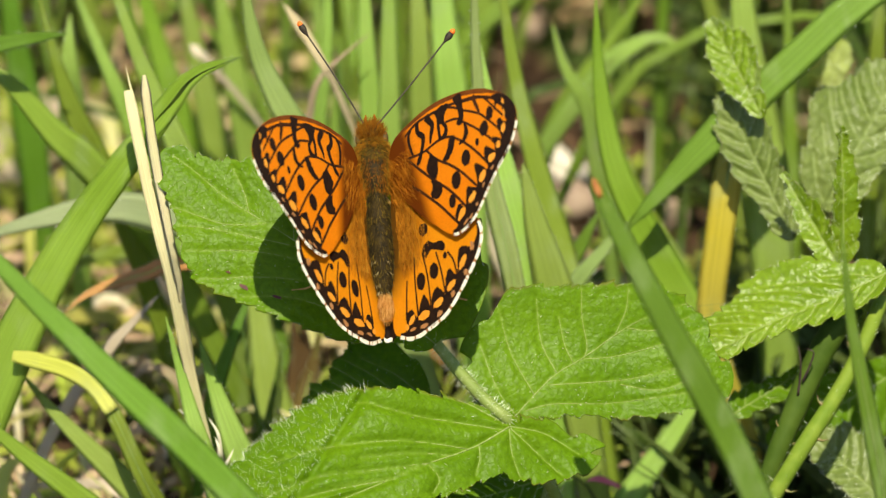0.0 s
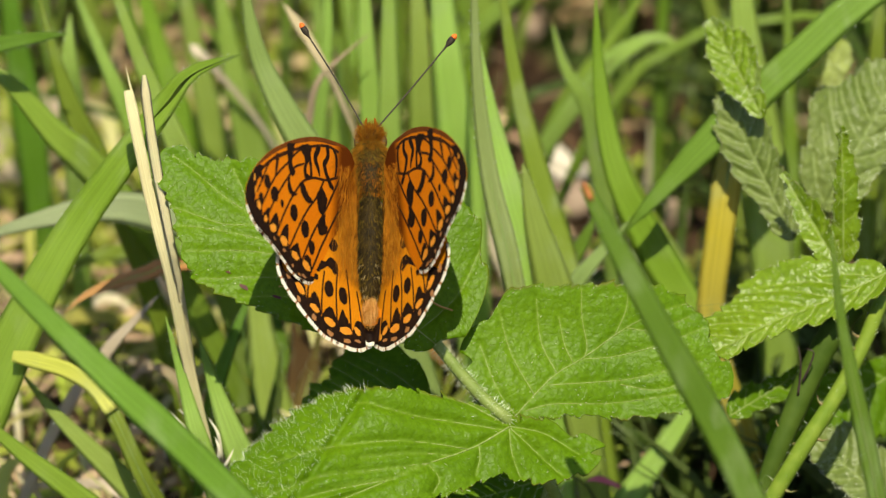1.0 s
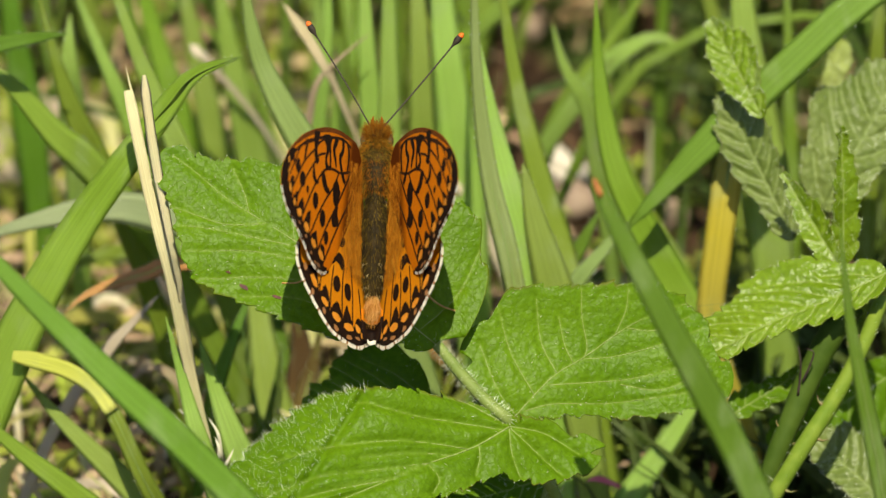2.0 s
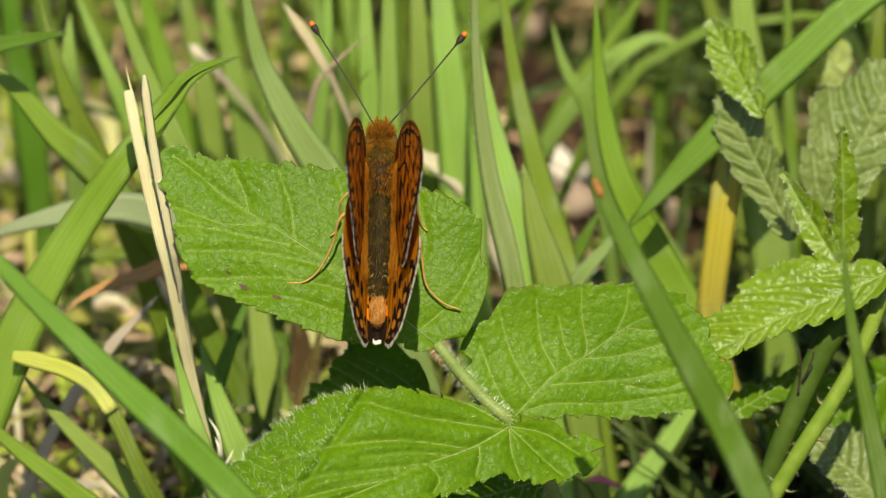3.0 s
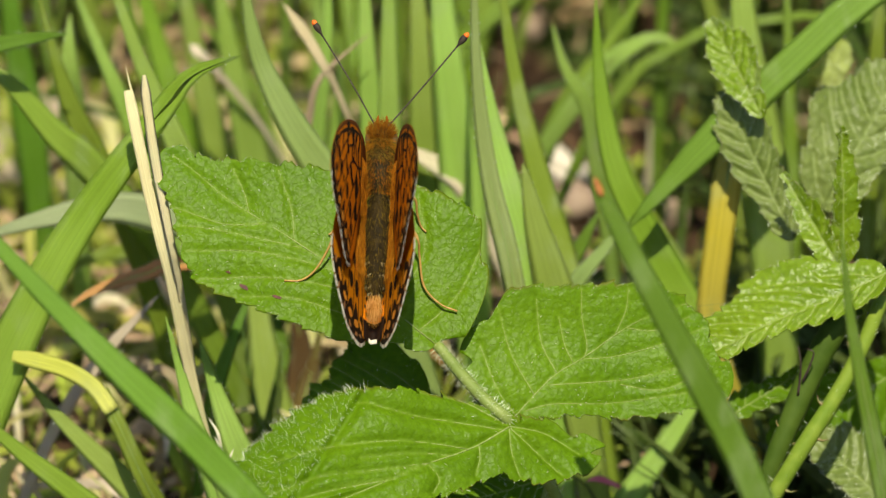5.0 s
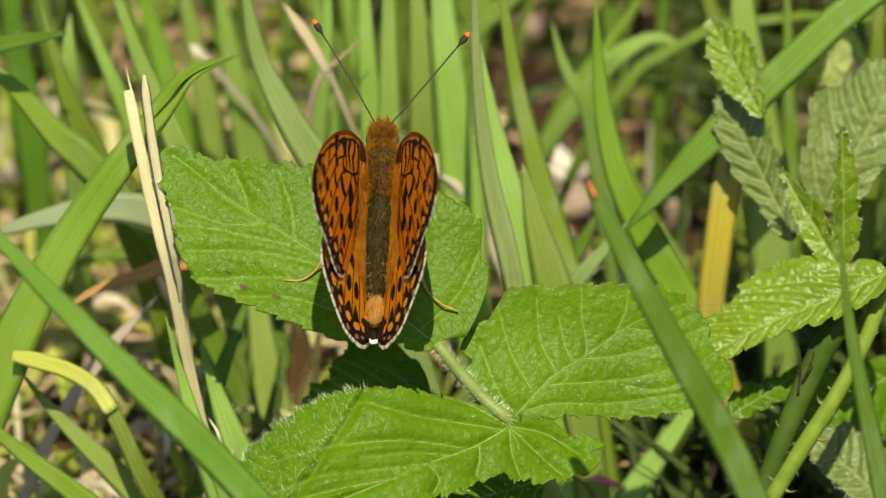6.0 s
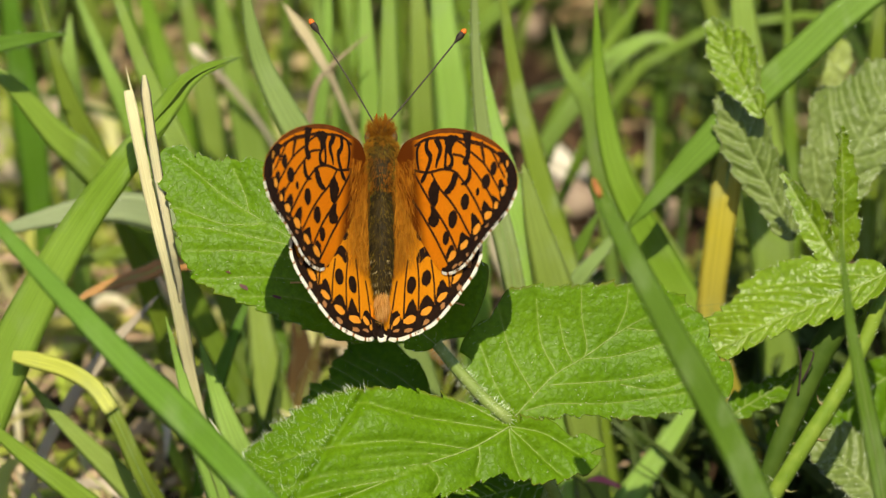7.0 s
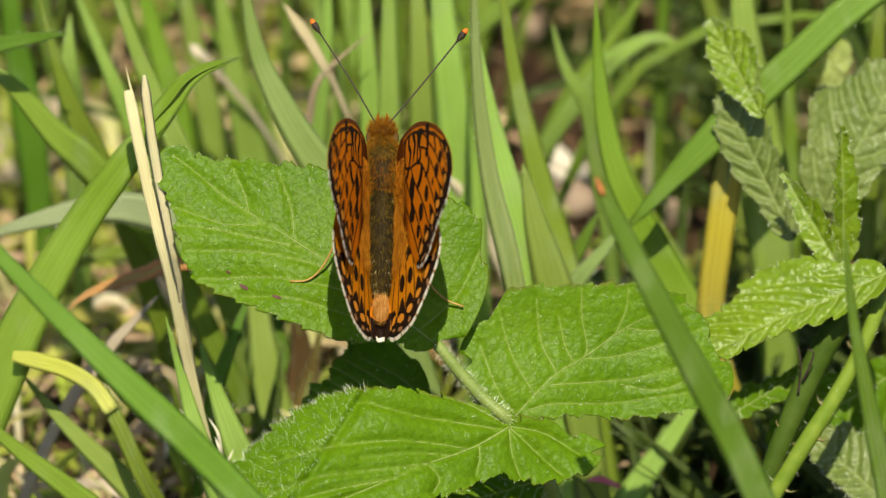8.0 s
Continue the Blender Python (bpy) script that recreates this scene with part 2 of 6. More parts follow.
def hair(bm, root, way, length, width, mat=0, rng=random):
    """One tapering hair, slightly bent."""
    side = way.cross(Vector((rng.uniform(-1, 1), rng.uniform(-1, 1), rng.uniform(-1, 1)))).normalized() * width
    bend = Vector((rng.uniform(-1, 1), rng.uniform(-1, 1), rng.uniform(-1, 1))) * length * 0.12
    a, b = bm.verts.new(root - side), bm.verts.new(root + side)
    m0, m1 = bm.verts.new(root + way * length * 0.55 + bend - side * 0.7), bm.verts.new(root + way * length * 0.55 + bend + side * 0.7)
    tip = bm.verts.new(root + way * length)
    bm.faces.new((a, b, m1, m0)).material_index = mat
    bm.faces.new((m0, m1, tip)).material_index = mat


def blade_mesh(bm, points, width, facing=(0, -0.8, 0.6), twist=0.0, keel=0.18, blunt=0.0, steps=18, wide_at=0.55, base=0.6, edge_noise=0.0):
    """A grass blade from its tip to its root: a thin, keeled, tapering leaf, closed all round."""
    uv = bm.loops.layers.uv.verify()
    path = spline(points, steps)
    face, rings = Vector(facing).normalized(), []
    for i, q in enumerate(path):
        t = i / (steps - 1)
        way = (path[min(i + 1, steps - 1)] - path[max(i - 1, 0)]).normalized()
        side = way.cross(face).normalized()
        nor = side.cross(way).normalized()
        a = twist * t
        side, nor = side * math.cos(a) + nor * math.sin(a), nor * math.cos(a) - side * math.sin(a)
        w = width / 2 * min(1.0, blunt + (1 - blunt) * (t / wide_at) ** 0.75) if t < wide_at else width / 2 * (1 - (1 - base) * (t - wide_at) / (1 - wide_at))
        w = max(w, width * 0.012) * (1 + edge_noise * noise.noise(q * 160))
        th = max(w * 0.07, 0.00005)
        cross = [(-1, 0.0), (-0.5, -keel * 0.55), (0, -keel), (0.5, -keel * 0.55), (1, 0.0)]
        top = [bm.verts.new(q + side * (w * x) + nor * (w * z + (th if abs(x) < 1 else 0))) for x, z in cross]
        low = [bm.verts.new(q + side * (w * x) + nor * (w * z - th * (1.8 if x == 0 else 1))) for x, z in cross[1:4]]
        rings.append((top + low[::-1], t))
    for (r0, t0), (r1, t1) in zip(rings, rings[1:]):
        n = len(r0)
        for j in range(n):
            fc = bm.faces.new((r0[j], r1[j], r1[(j + 1) % n], r0[(j + 1) % n]))
            us = [j / 4 if j < 5 else (8 - j) / 4, (j + 1) / 4 if j + 1 < 5 else (7 - j) / 4]
            for lp, co in zip(fc.loops, ((us[0], t0), (us[0], t1), (us[1], t1), (us[1], t0))):
                lp[uv].uv = co
    bm.faces.new(rings[0][0])
    bm.faces.new(rings[-1][0][::-1])


def rooted(points):
    """Carry the lowest end of a stalk on down into the soil."""
    p = [Vector(q) for q in points]
    if p[-1].z > 0.0:
        way = (p[-1] - p[-2]).normalized()
        way = (way * 0.7 + Vector((0, 0.05, -1)) * 0.6).normalized()
        if way.z > -0.35:
            way = Vector((way.x, way.y, -0.5)).normalized()
        last = p[-1]
        along = (last - p[-2]).normalized()
        reach = (last.z + 0.004) / -way.z
        p.append(last + (along * 0.55 + way * 0.45) * reach * 0.35)
        p.append(last + (along * 0.2 + way * 0.8).normalized() * reach)
        p[-1].z = -0.004
    return p


def grass_blade(label, material, width, points, root=True, down=260, **shape):
    """A blade of its own, with its origin at its root."""
    p = rooted(points) if root else [Vector(q) for q in points]
    foot = p[-1].copy()
    bm = bmesh.new()
    blade_mesh(bm, [q - foot for q in p], width, **shape)
    ob = part("grass_blade", bm, material)
    if width > 0.0025 and root:
        bm = bmesh.new()
        face = Vector(shape.get("facing", (0, -0.8, 0.6))).normalized()
        keel = shape.get("keel", 0.18)
        blade_mesh(bm, [q - foot - face * (width * 0.5 * keel * min(1, i * 1.5 + 0.1) - 0.00012) for i, q in enumerate(p)], width * 0.085, **shape)
        part("midrib", bm, MIDRIB, ob, "pale raised midrib")
        rng = random.Random(int(abs(foot.x) * 1e6) + int(width * 1e6))
        path = spline([q - foot for q in p], 60)
        bm = bmesh.new()
        for _ in range(down):
            i = rng.randrange(2, 58)
            way = (path[i + 1] - path[i]).normalized()
            side = way.cross(face).normalized() * rng.choice((-1, 1))
            t = i / 59
            wide = shape.get("wide_at", 0.55)
            half = width / 2 * (min(1.0, (t / wide) ** 0.75) if t < wide else 1 - (1 - shape.get("base", 0.6)) * (t - wide) / (1 - wide))
            at = rng.choice((1.0, 1.0, rng.random())) if down < 300 else rng.choice((0.97, rng.random()))
            hair(bm, path[i] + side * half * at - face * (width * 0.5 * keel * (1 - at)), (side * 0.8 + face * rng.uniform(0.2, 0.9) - way * rng.uniform(0, 0.8)).normalized(), rng.uniform(0.0003, 0.0007) * (1.0 if down < 300 else 0.55), 0.000012 if down < 300 else rng.choice((0.000014, 0.00002, 0.00003)), 0, rng)
        part("blade_down", bm, DOWN, ob, "fine whitish hairs", False)
    ob.location = foot
    return tagged(ob, label, "grass blade", "grass blades round the bramble")


def profile(pairs, s):
    """Half the leaf's width at s along its midrib, eased through a few stations."""
    p = [(0.0, 0.0)] + [q for q in pairs if 0.0 < q[0] < 1.0] + [(1.0, 0.0)]
    for k in range(len(p) - 1):
        (s0, w0), (s1, w1) = p[k], p[k + 1]
        if s <= s1:
            t = (s - s0) / (s1 - s0)
            if k == 0:
                return w1 * math.sqrt(max(0.0, 1 - (1 - t) ** 2))
            if k == len(p) - 2:
                return w0 * math.sqrt(max(0.0, 1 - t * t))
            m0 = 0.0 if k == 1 else (w1 - p[k - 1][1]) / (s1 - p[k - 1][0])
            m1 = 0.0 if k == len(p) - 3 else (p[k + 2][1] - w0) / (p[k + 2][0] - s0)
            h = s1 - s0
            return max(0.0, (2 * t ** 3 - 3 * t * t + 1) * w0 + (t ** 3 - 2 * t * t + t) * h * m0 + (3 * t * t - 2 * t ** 3) * w1 + (t ** 3 - t * t) * h * m1)
    return 0.0


def pinnate(span, left, right, count, slant):
    """A straight midrib and curved side veins in pairs, in the leaf's plane."""
    veins = [((0.01 * span, 0.0), (0.5 * span, 0.0), (0.96 * span, 0.0))]
    for i in range(count):
        for sg, prof in ((1, left), (-1, right)):
            s0 = (i + (0.15 if sg > 0 else 0.4)) / count * 0.86
            w = profile(prof, min(0.97, s0 + 0.12)) * 0.9
            veins.append(((s0 * span, 0.0), (s0 * span + 0.42 * slant * w, sg * w * 0.55), (min(0.985 * span, s0 * span + slant * w), sg * w)))
    return veins


def bramble_leaflet(name, label, material, base, tip, normal, left, right, sag=0.0, fold=0.0, veins=7, relief=0.00035, curl=0.0,
                    teeth=1.5, hairs=500, hair_length=0.0009, rows=260, columns=72, lobes=(0.0, 0.0), seed=1, parent=None, kind_of="bramble leaf", wave=0.0012,
                    blemishes=(), rim_share=0.25, veins_at=None, bend=None, slant=0.9, rib=0.00011, rim_tint=0.4, crumple=0.00012):
    """A bramble leaflet: toothed outline, sunken midrib and side veins, quilted between them, and downy."""
    rng = random.Random(seed)
    base, tip, n = Vector(base), Vector(tip), Vector(normal).normalized()
    span = (tip - base).length
    along = (tip - base).normalized()
    side = n.cross(along).normalized()
    n = along.cross(side)
    bm = bmesh.new()
    layer, rimmed = bm.verts.layers.float.new("vein"), bm.verts.layers.float.new("rim")
    sheet = []
    curves = [[(q.x, q.y) for q in spline([(*p, 0.0) for p in v], 12)] for v in (veins_at or pinnate(span, left, right, veins, slant))]
    heads = np.array([p for c in curves for p in c[:-1]])
    ways = np.array([p for c in curves for p in c[1:]]) - heads
    squares = (ways ** 2).sum(1) + 1e-12
    if bend:
        (bx, by), (ex, ey), drop = bend
        bl = math.hypot(ex - bx, ey - by)

    def beyond(fx, x):
        return ((ex - bx) * (x - by) - (ey - by) * (fx - bx)) / bl if bend else -1.0

    def height(fx, x):
        rel = np.array((fx, x)) - heads
        u = np.clip((rel * ways).sum(1) / squares, 0, 1)
        d = math.sqrt(((rel - ways * u[:, None]) ** 2).sum(1).min())
        s = fx / span
        z = -relief * (0.6 * math.exp(-(d / 0.0007) ** 2) + 0.8 * math.exp(-d / 0.0013))
        z += -sag * span * (s - 0.35) ** 2 + fold * abs(x)
        z += wave * noise.noise(Vector((fx * 90, x * 90, seed * 3.1))) + crumple * noise.noise(Vector((fx * 900, x * 900, seed)))
        q = beyond(fx, x)
        if bend:
            z -= 0.0011 * math.exp(-(q / 0.0008) ** 2)
        if q > 0:
            z -= drop * q * q / (q + 0.003) - 0.0008 * min(1.0, q / 0.002) * noise.noise(Vector((fx * 800 + x * 500, x * 260 - fx * 160, 5)))
        return z, math.exp(-(d / 0.00022) ** 2)

    def flat(s, t):
        w = profile(left if t > 0 else right, s)
        a, sg = abs(t), math.copysign(1, t)
        k = s * span / 0.0013 + 1.1 * noise.noise(Vector((s * 11, seed, sg)))
        fine, broad = k % 1.0, (k / 2.7) % 1.0
        fine = fine / 0.75 if fine < 0.75 else (1 - fine) / 0.25
        broad = broad / 0.8 if broad < 0.8 else (1 - broad) / 0.2
        lift = 0.0003 * fine * (0.6 + 0.8 * noise.noise(Vector((k * 0.6, seed, sg * 3)))) + 0.00045 * (broad - 0.5)
        edge = a ** 9 * teeth * min(1.0, 30 * s * (1 - s))
        x = w * t + sg * lift * edge
        fx = span * (s - lobes[0 if t > 0 else 1] * a ** 1.5 * (1 - s) ** 7) + 0.7 * lift * edge
        return fx, x, w * a ** 3

    def place(s, t):
        fx, x, out = flat(s, t)
        z, vein = height(fx, x)
        return base + along * fx + side * x + n * (z - curl * out), vein

    for i in range(rows + 1):
        s = i / rows
        s = min(max(s, 0.002), 0.998)
        row = []
        for j in range(columns + 1):
            t = -1 + 2 * j / columns
            t = math.copysign(abs(t) ** 0.85, t)
            q, vein = place(s, t)
            vert = bm.verts.new(q)
            vert[layer] = vein
            vert[rimmed] = rim_tint * max(0.0, (abs(t) - 0.96) / 0.04) * max(0.0, min(1.0, 0.5 + 1.6 * noise.noise(Vector((s * 9, t, seed)))))
            row.append(vert)
        sheet.append(row)
    for r0, r1 in zip(sheet, sheet[1:]):
        for j in range(columns):
            bm.faces.new((r0[j], r0[j + 1], r1[j + 1], r1[j]))
    bm.normal_update()
    if sum(fc.normal.dot(n) for fc in bm.faces) < 0:
        bmesh.ops.reverse_faces(bm, faces=bm.faces[:])
    ob = part(name, bm, material, parent, label)
    thick = ob.modifiers.new("thickness", "SOLIDIFY")
    thick.thickness, thick.offset = 0.00022, -1.0
    if hairs:
        hb = bmesh.new()
        made = 0
        while made < hairs:
            s = rng.uniform(0.02, 0.98)
            rim = rng.random() < rim_share
            t = rng.choice((-1, 1)) * (1 - abs(rng.gauss(0, 0.03)) if rim else rng.uniform(0, 1))
            t = max(-1.0, min(1.0, t))
            fx, x, _ = flat(s, t)
            rolled = beyond(fx, x) > 0
            if not rim and not rolled and noise.noise(Vector((fx * 330, x * 330, seed))) < rng.uniform(-0.3, 0.3) or bend and not rolled and rng.random() < 0.95:
                continue
            made += 1
            q, vein = place(s, t)
            out = side * math.copysign(1, t) * (1.0 if rim else 0.4) + n * (0.5 if rim or rolled else 0.12) + along * rng.uniform(0.1, 0.9)
            out += (side * rng.uniform(-.7, .7) + along * rng.uniform(-.5, .5) + n * rng.uniform(0, .25))
            hair(hb, q + n * 0.00006, out.normalized(), hair_length * rng.uniform(0.3, 1.2) * (1.5 if rolled else 1), rng.choice((0.000014, 0.000018, 0.000026)), 0, rng)
        part("leaf_down", hb, DOWN, ob, "fine whitish hairs", False)
    for k, c in enumerate(curves):
        vb = bmesh.new()
        thin = rib if k == 0 else rib * 0.6
        path = [base + along * fx + side * x + n * (height(fx, x)[0] + 0.00001) for fx, x in c]
        tube(vb, path, [thin * (1 - 0.72 * i / 11) for i in range(12)], 5)
        part("midrib" if k == 0 else "side_vein", vb, RIB, ob, "pale midrib" if k == 0 else "")
    for s, t, size in blemishes:
        bb = bmesh.new()
        ring = []
        for j in range(12):
            w = 2 * math.pi * j / 12
            k = rng.uniform(0.6, 1.2)
            q, _ = place(s + size * k * 1.5 * math.cos(w) / span, t + size * k * 0.6 * math.sin(w) / max(profile(left if t > 0 else right, s), 0.001))
            ring.append(bb.verts.new(q + n * 0.0001))
        bb.faces.new(ring)
        part("blemish", bb, BLEMISH, ob, "small dark red-brown blemish")
    if parent is None:
        tagged(ob, label, kind_of, "bramble leaves")
    return ob


def stalk(name, label, material, points, radius, thorns=0, fuzz=0, seed=3, category="stem", group="bramble stems", rootit=True, taper=0.8):
    """A ridged bramble stem with prickles and down."""
    rng = random.Random(seed)
    p = rooted(points) if rootit else [Vector(q) for q in points]
    foot = p[-1].copy()
    path = spline([q - foot for q in p], 26)
    bm = bmesh.new()
    tube(bm, path, [radius * (taper + (1 - taper) * i / 25) * (1 + 0.08 * noise.noise(q * 200)) for i, q in enumerate(path)], 10)
    ob = part(name, bm, material)
    ob.location = foot
    tagged(ob, label, category, group)
    for _ in range(thorns):
        i = rng.randrange(2, 20)
        way = (path[i + 1] - path[i]).normalized()
        out = way.cross(Vector((rng.uniform(-.3, .3), -0.8, 0.5))).normalized() * rng.choice((-1, 1)) + Vector((0, -0.3, 0)) 
        out = (out - way * -0.25).normalized()
        tb = bmesh.new()
        root = path[i] + out * radius * 0.7
        tube(tb, [root, root + out * 0.0006 - way * 0.0002, root + out * 0.0012 - way * 0.0006, root + out * 0.0018 - way * 0.0014], [0.0004, 0.00024, 0.00012, 0.00002], 6)
        part("prickle", tb, THORN, ob, "pale curved prickle")
    if fuzz:
        hb = bmesh.new()
        for _ in range(fuzz):
            i = rng.randrange(0, 25)
            q = path[i].lerp(path[i + 1], rng.random())
            out = Vector((rng.uniform(-1, 1), rng.uniform(-1, 1), rng.uniform(-1, 1))).normalized()
            hair(hb, q + out * radius * 0.9, out, rng.uniform(0.0006, 0.0013), 0.00002, 0, rng)
        part("stem_down", hb, DOWN, ob, "fine whitish hairs", False)
    return ob


# ---- ground: one sheet to the horizon, rough near the plants ----
def build_ground():
    bm = bmesh.new()
    n, axis = 90, []
    for i in range(-n, n + 1):
        t = i / n
        axis.append(math.copysign(0.28 * abs(t) + 900 * abs(t) ** 14, t))
    grid = []
    for y in axis:
        row = []
        for x in axis:
            near = math.exp(-(x * x + y * y) / 0.8)
            z = near * (0.004 * noise.noise(Vector((x * 30, y * 30, 1))) + 0.0022 * noise.noise(Vector((x * 90, y * 90, 4)))) + (1 - near) * 0.05 * noise.noise(Vector((x * 0.4, y * 0.4, 2)))
            row.append(bm.verts.new((x, y + 0.12, z)))
        grid.append(row)
    for r0, r1 in zip(grid, grid[1:]):
        for j in range(2 * n):
            bm.faces.new((r0[j], r0[j + 1], r1[j + 1], r1[j]))
    tagged(part("ground", bm, SOIL), "bare brown soil with moss patches under grass", "ground", kind="structure")


build_ground()


# ---- the bramble leaves ----
BRAMBLE = tagged(new("bramble_leaf"), "green three-part bramble leaf with downy toothed leaflets", "bramble leaf", "bramble leaves")
BRAMBLE.empty_display_size = 0.01
bramble_leaflet("leaflet", "broad toothed green bramble leaf under the butterfly", LEAF,
    (-0.00099, -0.01294, 0.06659), (-0.04157, 0.00776, 0.08729), (0.000, -0.707, 0.707), [(0.065, 0.0028), (0.208, 0.0070), (0.371, 0.0097), (0.548, 0.0116), (0.665, 0.0127), (0.734, 0.0115), (0.824, 0.0079), (0.901, 0.0048)], [(0.070, 0.0142), (0.131, 0.0187), (0.289, 0.0183), (0.539, 0.0130), (0.756, 0.0068), (0.921, 0.0026)], lobes=(0.00, 0.06), veins_at=[((0.0000, -0.0000), (0.0140, -0.0007), (0.0260, -0.0005), (0.0339, -0.0001), (0.0391, -0.0001), (0.0441, -0.0006), (0.0482, -0.0007)), ((0.0310, 0.0000), (0.0355, 0.0033), (0.0405, 0.0049), (0.0441, 0.0059)), ((0.0236, -0.0006), (0.0302, 0.0022), (0.0364, 0.0049), (0.0411, 0.0076)), ((0.0170, -0.0007), (0.0244, 0.0018), (0.0312, 0.0051), (0.0378, 0.0101)), ((0.0107, -0.0005), (0.0195, 0.0029), (0.0275, 0.0073), (0.0340, 0.0124)), ((0.0056, -0.0005), (0.0128, 0.0037), (0.0208, 0.0066), (0.0272, 0.0106)), ((0.0339, -0.0001), (0.0363, -0.0022), (0.0398, -0.0042)), ((0.0260, -0.0005), (0.0292, -0.0042), (0.0342, -0.0078)), ((0.0170, -0.0007), (0.0206, -0.0070), (0.0268, -0.0121)), ((0.0086, -0.0004), (0.0094, -0.0099), (0.0153, -0.0167)), ((0.0033, -0.0000), (0.0018, -0.0079), (0.0032, -0.0154))],
    sag=0.05, relief=0.00025, rib=0.00009, hairs=900, hair_length=0.0004, seed=11, parent=BRAMBLE, blemishes=((0.559, 0.80, 0.0006), (0.458, 0.74, 0.0005), (0.62, 0.72, 0.0003)))
bramble_leaflet("leaflet", "sunlit oval green bramble leaf with pale veins", LEAF,
    (0.00421, -0.01168, 0.06277), (0.04280, -0.00939, 0.05811), (0.120, -0.782, 0.612), [(0.070, 0.0059), (0.134, 0.0107), (0.337, 0.0121), (0.615, 0.0132), (0.768, 0.0121), (0.876, 0.0084), (0.953, 0.0027)], [(0.070, 0.0049), (0.162, 0.0080), (0.385, 0.0069), (0.642, 0.0064), (0.855, 0.0043), (0.939, 0.0028)], lobes=(0.05, 0.03), veins_at=[((0.0063, -0.0083), (0.0094, -0.0043), (0.0126, -0.0008), (0.0166, 0.0019), (0.0210, 0.0056), (0.0251, 0.0083), (0.0316, 0.0111)), ((0.0094, -0.0043), (0.0057, 0.0017), (0.0035, 0.0082)), ((0.0126, -0.0008), (0.0101, 0.0037), (0.0090, 0.0099)), ((0.0166, 0.0019), (0.0169, 0.0037), (0.0159, 0.0079), (0.0156, 0.0119)), ((0.0210, 0.0056), (0.0223, 0.0092), (0.0225, 0.0125)), ((0.0162, 0.0016), (0.0212, 0.0024), (0.0286, 0.0049), (0.0339, 0.0075)), ((0.0113, -0.0027), (0.0181, -0.0017), (0.0247, -0.0005), (0.0338, 0.0025)), ((0.0083, -0.0067), (0.0124, -0.0054), (0.0207, -0.0046), (0.0323, -0.0022)), ((0.0071, -0.0077), (0.0040, -0.0039), (0.0011, 0.0026)), ((0.0222, -0.0017), (0.0281, -0.0021), (0.0330, 0.0003)), ((0.0226, 0.0067), (0.0268, 0.0066), (0.0317, 0.0090)), ((0.0150, 0.0009), (0.0136, 0.0035), (0.0125, 0.0076))],
    sag=0.03, relief=0.0002, hairs=650, hair_length=0.0003, seed=12, parent=BRAMBLE, rim_tint=0.7)
bramble_leaflet("leaflet", "downy green bramble leaf with curled-down edge", LEAF,
    (0.02179, -0.01897, 0.05174), (-0.02709, -0.03681, 0.05514), (0.281, -0.632, 0.722), [(0.070, 0.0030), (0.164, 0.0034), (0.291, 0.0015), (0.433, 0.0032), (0.601, 0.0036), (0.771, 0.0046), (0.935, 0.0043)], [(0.070, 0.0029), (0.110, 0.0053), (0.214, 0.0067), (0.266, 0.0082), (0.372, 0.0110), (0.548, 0.0134), (0.714, 0.0146), (0.862, 0.0118), (0.967, 0.0082)], lobes=(0.03, 0.05), veins_at=[((0.0116, -0.0055), (0.0176, -0.0032), (0.0259, -0.0015), (0.0351, 0.0009), (0.0432, 0.0025), (0.0501, 0.0024)), ((0.0126, -0.0051), (0.0202, -0.0076), (0.0267, -0.0095), (0.0331, -0.0125)), ((0.0184, -0.0031), (0.0243, -0.0048), (0.0310, -0.0059), (0.0388, -0.0063), (0.0466, -0.0061)), ((0.0248, -0.0017), (0.0319, -0.0018), (0.0414, -0.0020), (0.0485, -0.0010)), ((0.0305, -0.0001), (0.0393, 0.0002), (0.0472, 0.0008)), ((0.0122, -0.0061), (0.0178, -0.0103), (0.0239, -0.0124)), ((0.0117, -0.0052), (0.0120, -0.0016), (0.0114, 0.0021)), ((0.0167, -0.0034), (0.0170, -0.0014), (0.0181, 0.0009)), ((0.0250, -0.0015), (0.0238, 0.0008), (0.0251, 0.0027)), ((0.0114, -0.0055), (0.0060, -0.0038), (0.0016, -0.0002)), ((0.0115, -0.0052), (0.0083, -0.0015), (0.0049, 0.0027)), ((0.0213, -0.0025), (0.0263, -0.0034), (0.0349, -0.0039))], bend=((0.0460, 0.0010), (0.0330, -0.0125), 1.25),
    sag=0.08, curl=0.0, relief=0.0006, rib=0.00013, hairs=1700, hair_length=0.0006, rim_share=0.2, seed=13, parent=BRAMBLE, rim_tint=0.7, teeth=2.0)

# ---- stems ----
stalk("bramble_petiole", "thin downy green bramble leaf stalk", PETIOLE, [(-0.00099, -0.01208, 0.06608), (0.00214, -0.01402, 0.06272), (0.00626, -0.01628, 0.05880), (0.00981, -0.01785, 0.05609), (0.01468, -0.01103, 0.04390), (0.01902, -0.00843, 0.03040)], 0.00108, 0, 1500, 5)
stalk("bramble_cane", "green bramble stem with curved prickles", STEM, [(0.06537, 0.01011, 0.06051), (0.06243, 0.00330, 0.05672), (0.05829, -0.00219, 0.05122), (0.05358, -0.00745, 0.04610), (0.04773, -0.01225, 0.03778), (0.04238, -0.01517, 0.02873)], 0.00141, 9, 220, 6)
